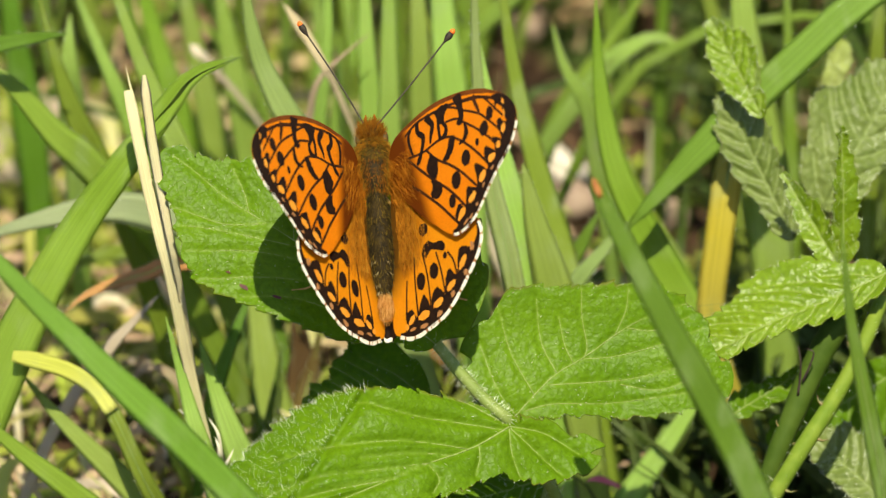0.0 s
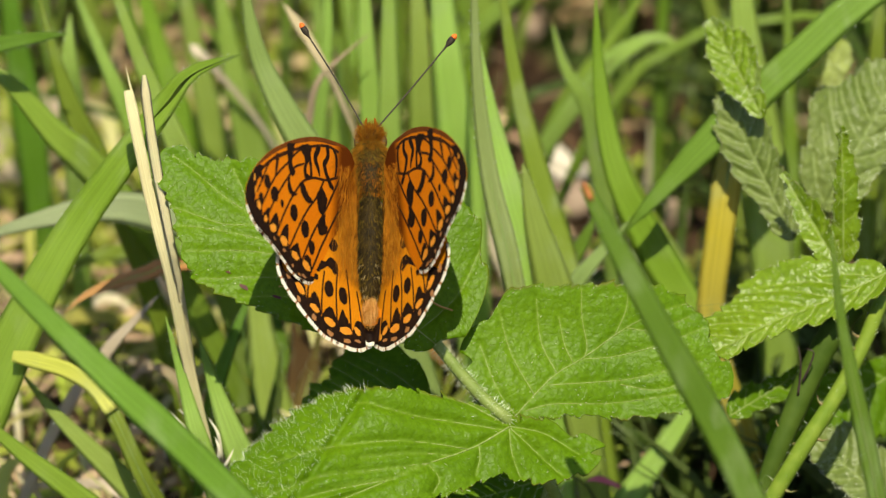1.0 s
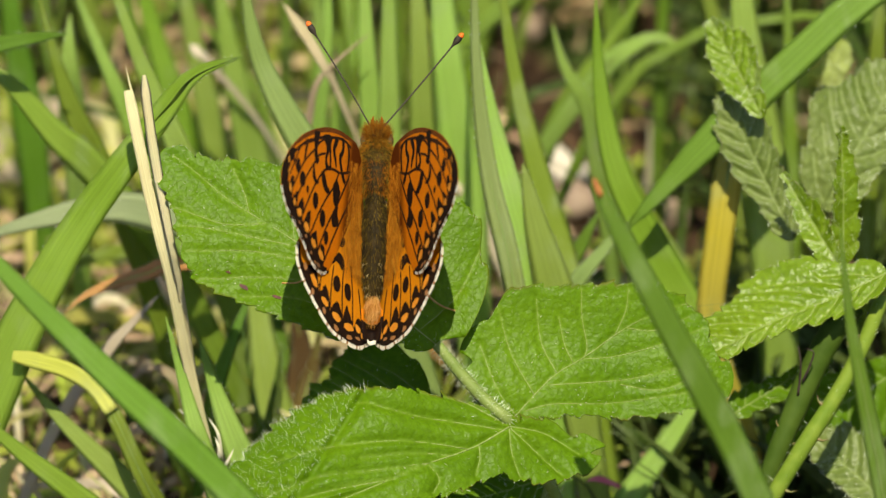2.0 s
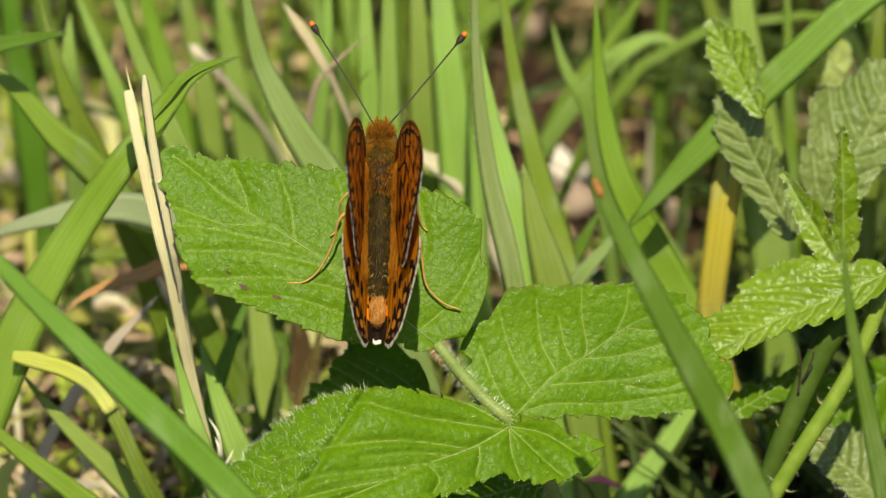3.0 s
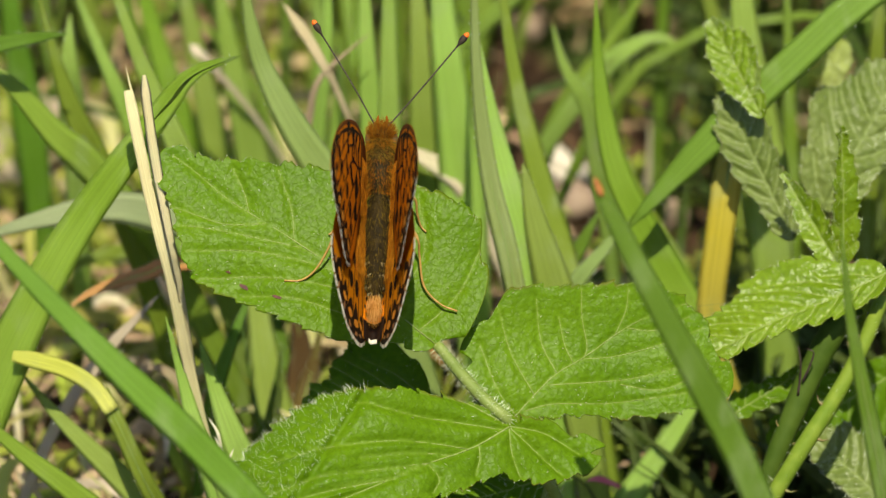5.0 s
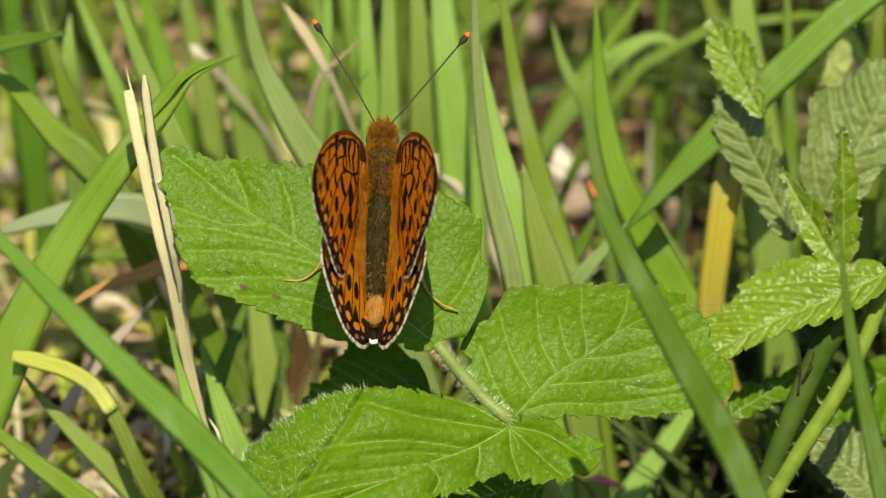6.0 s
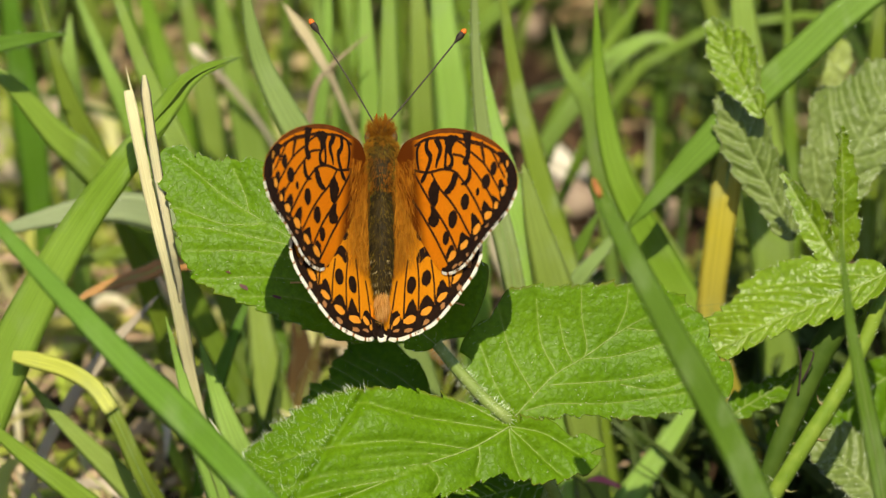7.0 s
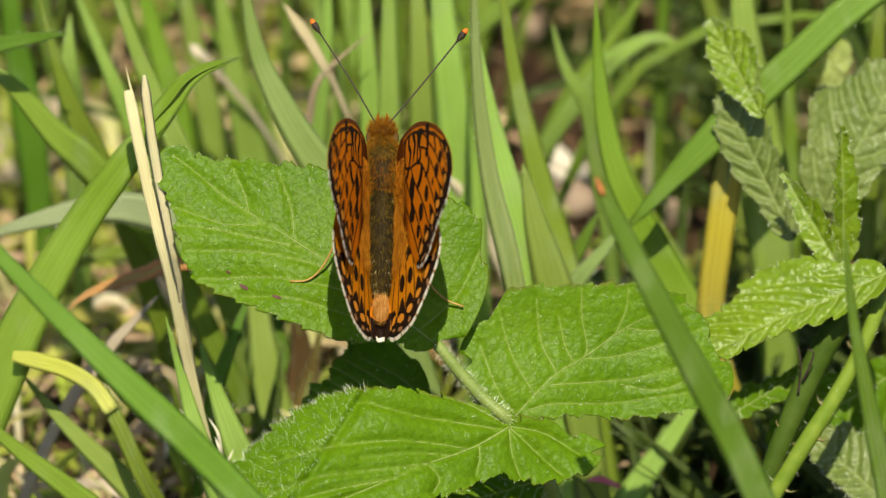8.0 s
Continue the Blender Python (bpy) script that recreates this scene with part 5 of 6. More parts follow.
grass_blade("dark green narrow grass blade added for shade", GRASS_DEEP_SHADE, 0.00110, [(-0.03087, 0.03897, 0.03850), (-0.03026, 0.03635, 0.03397), (-0.02913, 0.03352, 0.02906), (-0.02791, 0.03068, 0.02415)], facing=(-0.25, -0.75, -0.6))
# two brown blades added; their dark colour fills the shade in this gap
grass_blade("dark brown grass blade added to fill shade in the litter", SHADE_BROWN, 0.00480, [(-0.02298, 0.05190, 0.03290), (-0.02209, 0.04925, 0.02830), (-0.02227, 0.04659, 0.02371), (-0.02298, 0.04350, 0.01835)], blunt=0.3, edge_noise=0.3, wide_at=0.4)
grass_blade("dark brown grass blade added to fill shade in the litter", SHADE_BROWN, 0.00300, [(-0.01921, 0.04799, 0.03213), (-0.02009, 0.04579, 0.02832), (-0.02150, 0.04314, 0.02374), (-0.02256, 0.04050, 0.01916)], blunt=0.2, edge_noise=0.3, wide_at=0.4)
grass_blade("rusty dry grass blade", GRASS_RUST, 0.00260, [(-0.05794, 0.02968, 0.04642), (-0.05466, 0.03106, 0.04881), (-0.04997, 0.03296, 0.05009), (-0.04531, 0.03538, 0.05028), (-0.04023, 0.03866, 0.04997)])
grass_blade("yellow-green grass blade bent over", GRASS_LIME, 0.00199, [(-0.05280, 0.05938, 0.03384), (-0.04747, 0.06044, 0.03569), (-0.04132, 0.06306, 0.03623)])
grass_blade("dry pinkish curled grass blade", GRASS_TAN, 0.00199, [(-0.04896, 0.04176, 0.02333), (-0.04817, 0.04199, 0.02772), (-0.04474, 0.04278, 0.02909), (-0.04100, 0.04231, 0.02629), (-0.03970, 0.04246, 0.02054)])
grass_blade(GREEN, GRASS, 0.00332, [(-0.06193, 0.07009, 0.02841), (-0.05688, 0.07007, 0.03237), (-0.05105, 0.07079, 0.03361), (-0.04629, 0.07380, 0.03083)])
grass_blade("yellow-green grass blade bent over", GRASS_LIME, 0.00315, [(-0.05249, 0.06380, 0.01751), (-0.04629, 0.06334, 0.02071), (-0.04189, 0.06569, 0.02078)])
grass_blade(PALE, GRASS_PALE, 0.00360, [(-0.04119, 0.00540, 0.06036), (-0.03854, 0.00122, 0.05112), (-0.03648, -0.00171, 0.04405), (-0.03376, -0.00252, 0.03465)])
grass_blade(PALE, GRASS_PALE, 0.00540, [(-0.03638, 0.00716, 0.05540), (-0.03361, 0.00295, 0.04811), (-0.03089, 0.00086, 0.04050), (-0.02745, 0.00003, 0.03106)])
grass_blade("pale dry grass blade", GRASS_DRY, 0.00230, [(-0.04302, 0.02951, 0.05012), (-0.04742, 0.02899, 0.04522), (-0.05165, 0.02838, 0.04016)])
grass_blade(PALE, GRASS_PALE, 0.00705, [(0.02248, 0.05813, 0.01569), (0.02611, 0.05581, 0.00766), (0.03116, 0.05426, -0.00302)])
grass_blade(PALE, GRASS_PALE, 0.00431, [(0.04146, 0.03056, 0.03593), (0.03825, 0.02774, 0.03104), (0.03351, 0.02512, 0.02451), (0.02751, 0.02332, 0.01539)])
grass_blade(PALE, GRASS_PALE, 0.00498, [(0.04324, 0.04757, 0.03340), (0.03861, 0.04315, 0.02373), (0.03241, 0.04078, 0.00963)])
grass_blade(GREEN, GRASS, 0.00381, [(0.02793, 0.06516, 0.05586), (0.03147, 0.06074, 0.04820), (0.03684, 0.05761, 0.03878), (0.04046, 0.05534, 0.03086)])
grass_blade(GREEN, GRASS_PALE, 0.00415, [(-0.01520, 0.13005, 0.06425), (-0.01616, 0.12161, 0.04564), (-0.01718, 0.11850, 0.02825)])
grass_blade(GREEN, GRASS_DEEP_SHADE, 0.00381, [(0.02403, 0.04617, 0.05498), (0.02142, 0.04378, 0.05083), (0.01753, 0.04202, 0.04379)])
grass_blade(GREEN, GRASS, 0.00332, [(0.03430, 0.10854, 0.06299), (0.02791, 0.10398, 0.05510), (0.01977, 0.10201, 0.04369), (0.01620, 0.10267, 0.03283)])
grass_blade(PALE, GRASS_PALE, 0.00498, [(-0.05305, 0.06018, 0.09523), (-0.04666, 0.05286, 0.07856), (-0.04076, 0.04943, 0.06462), (-0.03793, 0.05074, 0.05489)])
grass_blade(GREEN, GRASS_PALE, 0.00381, [(-0.06002, 0.08684, 0.07741), (-0.05300, 0.08014, 0.06180), (-0.04782, 0.07739, 0.04904)])
grass_blade(PALE, GRASS_PALE, 0.00448, [(-0.01268, 0.07972, 0.08907), (-0.01200, 0.07223, 0.07211), (-0.01100, 0.06865, 0.05391)])
grass_blade(PALE, GRASS_PALE, 0.00531, [(-0.00433, 0.08416, 0.08877), (-0.00372, 0.07576, 0.07022), (-0.00303, 0.07170, 0.05119)])
grass_blade(PALE, GRASS_PALE, 0.00332, [(-0.01865, 0.09084, 0.08035), (-0.01823, 0.08458, 0.06549), (-0.02013, 0.08223, 0.04942)])
grass_blade("pale dry grass blade", GRASS_TAN, 0.00190, [(-0.02487, 0.06759, 0.08006), (-0.02137, 0.06518, 0.07589), (-0.01832, 0.06343, 0.07086), (-0.01617, 0.06387, 0.06563)], wide_at=0.15, base=0.1)
grass_blade("pale dry grass blade", GRASS_TAN, 0.00124, [(-0.01087, 0.06628, 0.07580), (-0.01613, 0.06409, 0.07200), (-0.01965, 0.06299, 0.06811), (-0.02105, 0.06298, 0.06009)])
grass_blade(PALE, GRASS_PALE, 0.00431, [(-0.05834, 0.07568, 0.07407), (-0.05852, 0.07311, 0.06963), (-0.05845, 0.07222, 0.06408), (-0.05831, 0.07306, 0.05755)])
grass_blade("pale dry grass blade", GRASS_DRY, 0.00182, [(-0.04049, 0.09435, 0.05841), (-0.03877, 0.09344, 0.05685), (-0.03658, 0.09412, 0.05401)], wide_at=0.12, base=0.1)
grass_blade("dry cream grass blade behind the leaf", GRASS_DRY, 0.00560, [(-0.00834, 0.06909, 0.05468), (-0.00213, 0.06754, 0.05199), (0.00320, 0.06686, 0.04881), (0.00588, 0.06725, 0.04348)])


STALK = grass_blade("dry cream split straw stalk beside the leaf", STRAW, 0.00174, [(-0.04623, 0.01253, 0.09470), (-0.04490, 0.00921, 0.08895), (-0.04320, 0.00593, 0.08127), (-0.04158, 0.00347, 0.07501), (-0.04002, 0.00239, 0.06794), (-0.03852, 0.00183, 0.05857), (-0.03739, 0.00198, 0.05164), (-0.03515, 0.00129, 0.03923), (-0.03373, -0.00018, 0.03068)],
                    wide_at=0.04, blunt=0.75, base=1.0, keel=0.5, edge_noise=0.12, steps=70)
bm = bmesh.new()
blade_mesh(bm, [Vector(q) - STALK.location for q in ((-0.04669, 0.01523, 0.09738), (-0.04603, 0.01382, 0.09494), (-0.04520, 0.01216, 0.09206))], 0.00033, steps=8)
part("fibre", bm, STRAW, STALK, "loose thin straw fibre")
STRIP = grass_blade("dry cream split straw strip beside the leaf", STRAW, 0.00166, [(-0.04386, 0.01277, 0.09712), (-0.04337, 0.01041, 0.09302), (-0.04229, 0.00667, 0.08656), (-0.04092, 0.00381, 0.07960), (-0.03980, 0.00177, 0.07407), (-0.03921, 0.00184, 0.07019), (-0.03858, 0.00235, 0.06506)],
                    wide_at=0.08, blunt=0.3, base=0.5, keel=-0.4, edge_noise=0.15, steps=60)
for a, b, c in (((-0.04069, 0.00006, 0.04710), (-0.03884, -0.00095, 0.04535), (-0.03643, 0.00026, 0.04145)), ((-0.03935, 0.00019, 0.04732), (-0.03750, -0.00061, 0.04594), (-0.03626, 0.00093, 0.04262)), ((-0.03505, 0.00135, 0.04533), (-0.03353, 0.00008, 0.04314), (-0.03292, -0.00020, 0.03866)),
                ((-0.03117, -0.00101, 0.04125), (-0.03218, -0.00202, 0.03949), (-0.03380, -0.00049, 0.03616)), ((-0.03400, -0.00094, 0.04337), (-0.03333, -0.00212, 0.04133), (-0.03414, -0.00040, 0.03630))):
    bm = bmesh.new()
    blade_mesh(bm, [Vector(q) - STALK.location for q in (a, b, c)], 0.00050, steps=10)
    part("fibre", bm, FIBRE, STALK, "loose whitish straw fibre")
for ob in (STALK, STRIP):
    ob.name = "straw_stalk"
    tagged(ob, "", "straw", "dry straw stalks")


# ---- grass thicket and litter that nobody could count ----
ARCH = grass_blade("green grass blade with an arched yellow tip", GRASS, 0.00299, [(-0.05108, 0.00679, 0.04676), (-0.04821, 0.00383, 0.04163), (-0.04483, 0.00172, 0.03398), (-0.04241, 0.00193, 0.02835)], blunt=0.7)
bm = bmesh.new()
blade_mesh(bm, [Vector(q) - ARCH.location for q in ((-0.06420, 0.00590, 0.05321), (-0.06021, 0.00633, 0.05197), (-0.05605, 0.00651, 0.05028), (-0.05230, 0.00619, 0.04772), (-0.04951, 0.00433, 0.04450))], 0.00265, steps=20, wide_at=0.2, base=0.95, blunt=0.6)
part("withered_tip", bm, GRASS_LIME, ARCH, "arched yellow withered tip")


def pebble(label, at, size, seed, material, long=1.0, turn=0.0):
    """A worn little stone, half sunk in the soil."""
    bm = bmesh.new()
    bmesh.ops.create_icosphere(bm, subdivisions=3, radius=1.0)
    for v in bm.verts:
        v.co *= 1 + 0.22 * noise.noise(v.co * 1.1 + Vector((seed, 0, 0))) + 0.05 * noise.noise(v.co * 4 + Vector((0, seed, 0)))
        v.co = Vector((v.co.x * size, v.co.y * size * 0.8, v.co.z * size * 0.75))
    ob = part("pebble", bm, material)
    ob.data.transform(Matrix.Rotation(turn, 4, (0, -1, 0.4)) @ Matrix.Diagonal((long, 1, 1 / long, 1)))
    ob.location = Vector(at) + Vector((0, 0, size * 0.45))
    tagged(ob, label, "pebble", "pebbles")


PALE_STONE = plain("pale_stone", (0.5, 0.43, 0.34), (0.66, 0.6, 0.5), 160, 0.75).m
pebble("pale pinkish pebble lying on the soil", (0.02198, 0.15236, 0.00000), 0.0048, 1, PALE_STONE, 1.3, -0.75)
pebble("tan pebble half sunk in the soil", (0.02177, 0.14319, 0.00000), 0.0046, 2, PEBBLE)
pebble("tan pebble half sunk in the soil", (0.03801, 0.13873, 0.00000), 0.0040, 3, PEBBLE)
pebble("pale tan pebble beside the grass", (-0.07625, 0.17039, 0.00000), 0.0045, 4, PALE_STONE)
pebble("tan pebble half sunk in the soil", (0.01473, 0.20677, 0.00000), 0.0040, 5, PEBBLE)
bramble_leaflet("wild_leaf", "pale upright little leaf among the grass", LEAF_PALE,
    (0.05871, 0.06233, 0.06296), (0.06203, 0.06515, 0.07472), (-0.302, -0.905, 0.302), [(0.382, 0.0012), (0.753, 0.0013)], [(0.397, 0.0021), (0.807, 0.0020)], lobes=(0.00, 0.00), veins=3, hairs=100, rows=60, columns=24, seed=52, kind_of="leaf")
grass_blade("pale dry upright grass stem", GRASS_DRY, 0.00133, [(0.03429, 0.12364, 0.02915), (0.03435, 0.12281, 0.02371), (0.03410, 0.12301, 0.01605)])
bm = bmesh.new()
blade_mesh(bm, [Vector((0.02173, 0.01692, 0.02431)), Vector((0.02397, 0.01709, 0.02460)), Vector((0.02710, 0.01734, 0.02303))], 0.00120, (0, -0.6, 0.8), steps=10, wide_at=0.5)
tagged(part("petal", bm, PETAL), "small fallen pink petal caught in the grass", "petal")


def thicket():
    rng = random.Random(77)
    bm = bmesh.new()
    made = 0
    while made < 520:
        x, y = rng.uniform(-0.17, 0.17), rng.uniform(0.085, 0.36)
        open_left = x < -0.022 and y < 0.135
        open_right = 0.012 < x < 0.075 and y < 0.26
        if open_left and rng.random() < 0.9 or open_right and rng.random() < 0.72:
            continue
        made += 1
        h = rng.uniform(0.04, 0.15) * (0.7 + 0.5 * min(1, (y - 0.05) / 0.15))
        a, lean = rng.uniform(0, 6.28), rng.uniform(0.05, 1.1) * h
        if x < -0.025 and rng.random() < 0.7:
            a, lean = rng.uniform(2.2, 3.4), rng.uniform(0.4, 1.1) * h
        tip = Vector((x + lean * math.cos(a), y + abs(lean * math.sin(a)) * 0.8, h))
        mid = Vector((x + lean * 0.3 * math.cos(a), y + lean * 0.3 * abs(math.sin(a)), h * rng.uniform(0.55, 0.85)))
        if rng.random() < 0.4:
            tip.z *= rng.uniform(0.4, 0.9)
        blade_mesh(bm, [tip, mid, Vector((x, y, -0.003))], rng.choice((0.0014, 0.002, 0.003, 0.0045)) * rng.uniform(0.8, 1.2), (rng.uniform(-.8, .8), -0.8, 0.5), rng.uniform(-0.9, 0.9), steps=10)
    tagged(part("grass", bm, GRASS_LOOSE), "dense tangle of green grass blades", "grass", kind="stuff")
    # dark shoots added to fill the shaded gaps with dark colour
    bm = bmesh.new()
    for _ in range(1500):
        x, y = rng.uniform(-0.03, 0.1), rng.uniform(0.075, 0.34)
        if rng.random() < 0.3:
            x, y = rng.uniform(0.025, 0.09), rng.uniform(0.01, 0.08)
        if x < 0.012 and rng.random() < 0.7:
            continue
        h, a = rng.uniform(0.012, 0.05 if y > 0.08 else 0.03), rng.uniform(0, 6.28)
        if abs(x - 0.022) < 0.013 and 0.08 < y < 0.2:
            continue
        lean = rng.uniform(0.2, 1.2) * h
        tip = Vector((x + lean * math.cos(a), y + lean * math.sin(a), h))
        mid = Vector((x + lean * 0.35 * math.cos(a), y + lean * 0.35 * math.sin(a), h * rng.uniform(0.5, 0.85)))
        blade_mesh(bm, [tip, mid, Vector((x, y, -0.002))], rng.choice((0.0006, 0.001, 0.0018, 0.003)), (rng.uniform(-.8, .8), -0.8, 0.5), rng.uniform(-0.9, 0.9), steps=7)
    tagged(part("undergrowth", bm, SHADE_SHOOTS), "short dark green shoots added to fill the shade between taller blades", "grass", kind="stuff")
    bm = bmesh.new()
    for _ in range(1900):
        x, y = rng.uniform(-0.12, 0.12), rng.uniform(0.0, 0.32)
        a, n = rng.uniform(0, 6.28), rng.choice((0.002, 0.004, 0.006, 0.014)) * rng.uniform(0.7, 1.3)
        if (0.006 < x < 0.07 and y > 0.11 or x > 0.03 and y < 0.13) and rng.random() < 0.8:
            continue
        d = Vector((math.cos(a), math.sin(a), 0)) * n
        z = rng.uniform(0.002, 0.016)
        c = Vector((x, y, z))
        arch = rng.uniform(0, 0.25) * n
        blade_mesh(bm, [c + d + Vector((0, 0, rng.uniform(-.004, .006))), c + Vector((rng.uniform(-.3, .3) * n, rng.uniform(-.3, .3) * n, arch)), c - d + Vector((0, 0, rng.uniform(-0.006, 0.003)))],
                   rng.choice((0.0007, 0.0011, 0.0018, 0.003)), (rng.uniform(-.5, .5), -0.4, 0.8), rng.uniform(-1, 1), steps=7)
    tagged(part("dry_litter", bm, LITTER_LOOSE), "scattered dry straw and dead grass on soil", "litter", kind="stuff")
    for k in range(130):
        x, y = rng.uniform(-0.09, 0.0), rng.uniform(0.0, 0.16)
        a, n = rng.uniform(0, 6.28), rng.uniform(0.006, 0.02)
        d = Vector((math.cos(a), math.sin(a), rng.uniform(-0.2, 0.3))) * n
        c = Vector((0, 0, rng.uniform(0.006, 0.02)))
        bm = bmesh.new()
        blade_mesh(bm, [c + d, c + Vector((rng.uniform(-.4, .4) * n, rng.uniform(-.4, .4) * n, 0.3 * n)), c - d - Vector((0, 0, c.z * 0.95 + d.z * -1 + 0.002))], rng.uniform(0.0012, 0.003), (rng.uniform(-.4, .4), -0.5, 0.8), rng.uniform(-0.8, 0.8), steps=9)
        ob = part("fallen_blade", bm, (FALLEN, FALLEN, GRASS_DRY, GRASS_LIME)[k % 4])
        ob.location = (x, y, 0)
        tagged(ob, ("fallen yellowish grass blade lying on soil", "fallen yellowish grass blade lying on soil", "pale dry fallen grass blade on soil", "yellow-green fallen grass blade on soil")[k % 4], "grass blade", "fallen grass blades")
    bm = bmesh.new()
    for _ in range(5200):
        x, y = rng.uniform(-0.13, 0.13), rng.uniform(0.0, 0.3)
        if noise.noise(Vector((x * 34, y * 34, 8))) < -0.1 or (0.006 < x < 0.07 and y > 0.11 or x > 0.03 and y < 0.13) and rng.random() < 0.6:
            continue
        a, n = rng.uniform(0, 6.28), rng.uniform(0.0015, 0.006)
        d = Vector((math.cos(a), math.sin(a), rng.uniform(0.1, 1.0))) * n
        c = Vector((x, y, rng.uniform(0.0, 0.011)))
        blade_mesh(bm, [c + d, c + d * 0.5 + Vector((0, 0, 0.0008)), c], rng.uniform(0.0007, 0.0021), (rng.uniform(-.5, .5), -0.5, 0.7), 0.2, steps=5)
    for _ in range(1500):
        x, y = rng.uniform(-0.085, 0.0), rng.uniform(0.02, 0.2)
        if noise.noise(Vector((x * 48, y * 48, 3))) < -0.05:
            continue
        a, n = rng.uniform(0, 6.28), rng.choice((0.0018, 0.003, 0.005, 0.012)) * rng.uniform(0.7, 1.3)
        d = Vector((math.cos(a), math.sin(a) * 0.7, rng.uniform(0.2, 1.3))) * n
        c = Vector((x, y, rng.uniform(0.002, 0.012)))
        blade_mesh(bm, [c + d, c + d * 0.5 + Vector((0, 0, 0.0012)), c], rng.choice((0.0005, 0.0008, 0.0013, 0.0022)), (rng.uniform(-.9, .9), -0.5, 0.7), rng.uniform(-1, 1), steps=6)
    for _ in range(420):
        x, y = rng.uniform(-0.1, -0.02), rng.uniform(0.015, 0.15)
        a, n = rng.uniform(0, 6.28), rng.uniform(0.004, 0.011)
        d = Vector((math.cos(a), math.sin(a) * 0.6, 0.0)) * n
        c = Vector((x, y, 0.0))
        blade_mesh(bm, [c + d + Vector((0, 0, 0.2 * n)), c + d * 0.55 + Vector((0, 0, rng.uniform(0.5, 1.1) * n)), c + Vector((0, 0, -0.001))], rng.uniform(0.0005, 0.0011), (rng.uniform(-.5, .5), -0.6, 0.7), rng.uniform(-0.6, 0.6), steps=8)
    tagged(part("moss", bm, MOSS_LOOSE), "low green moss sprigs on the soil", "moss", kind="stuff")


thicket()


# ---- what moves ----
def motions():
    view = Matrix(((1, 0, 0), (0, 0.5, -0.86603), (0, 0.86603, 0.5)))

    def seat(x, y, z, yaw):
        return Matrix.Translation((x, y, z)) @ view.to_4x4() @ pose(0, 0, 0, -15, 0, 0) @ pose(0, 0, 0, 0, 0, yaw)

    # the body shifts a little on the leaf
    walk(BUTTERFLY, [(t, seat(x, y, z, yaw)) for t, x, y, z, yaw in (
        (0.0, -0.00999, -0.00105, 0.08919, 4.7),
        (0.5, -0.01028, -0.00111, 0.08908, 1.9),
        (1.0, -0.01057, -0.00129, 0.08876, 0.0),
        (1.2, -0.00995, -0.00126, 0.08882, 1.0),
        (1.5, -0.00954, -0.00121, 0.08890, -1.4),
        (1.7, -0.00979, -0.00120, 0.08892, -1.4),
        (2.8, -0.00929, -0.00116, 0.08899, -1.0),
        (3.0, -0.00913, -0.00115, 0.08901, -1.0),
        (3.5, -0.00913, -0.00111, 0.08908, -1.5),
        (3.9, -0.00913, -0.00113, 0.08904, -1.0),
        (4.0, -0.01045, -0.00125, 0.08883, -1.0),
        (4.1, -0.00781, -0.00076, 0.08969, -0.7),
        (4.2, -0.00905, -0.00092, 0.08940, -0.9),
        (4.3, -0.00855, -0.00101, 0.08926, -1.0),
        (4.5, -0.00921, -0.00113, 0.08904, -2.2),
        (6.0, -0.00905, -0.00111, 0.08908, -2.3),
        (6.2, -0.00954, -0.00109, 0.08912, -2.0),
        (6.3, -0.00831, -0.00076, 0.08969, -1.6),
        (6.4, -0.00897, -0.00092, 0.08940, -0.8),
        (6.5, -0.00925, -0.00101, 0.08926, 0.0),
        (7.0, -0.00901, -0.00096, 0.08933, 0.4),
        (7.5, -0.00913, -0.00096, 0.08933, 0.0),
        (8.0, -0.00888, -0.00096, 0.08933, -0.4),
    )])
    # wing beats: seconds, then raise and forward sweep in degrees, of the left pair and the right pair
    first = (
        (0, 57, 1.5, 50, 8.5), (0.1, 56, 0.5, 48, 8.5), (0.2, 45, -1.6, 45, 6.6), (0.3, 49, -2.6, 44, 7.6),
        (0.4, 71, -1.6, 69, 2.6), (0.5, 63, -4.7, 65, 2.6), (0.6, 36, -5.5, 37, 3.5), (0.7, 49, -7.3, 56, -0.6),
        (0.8, 52, -8.2, 54, -0.8), (0.9, 37, -8.1, 32, 1.0), (1, 55, -12.9, 64, -8.1), (1.1, 62, -8.2, 62, -2.8),
        (1.2, 18, -10.5, 24, -8.5), (1.3, 7, -4.5, 10, -3.5), (1.4, 49, -12.4, 55, -9.6), (1.5, 52, -15.4, 56, -8.6),
        (1.6, 43, -15.4, 48, -9.6), (1.7, 60, -14.4, 63, -9.6), (1.85, 48, -10.4, 50, -10.6), (2, 66, -10.4, 68, -9.6),
        (2.15, 52, -11.3, 54, -10.7), (2.3, 70, -9.3, 72, -8.7), (2.45, 60, -9.3, 64, -7.7), (2.6, 79, -8.3, 81, -5.7),
    )
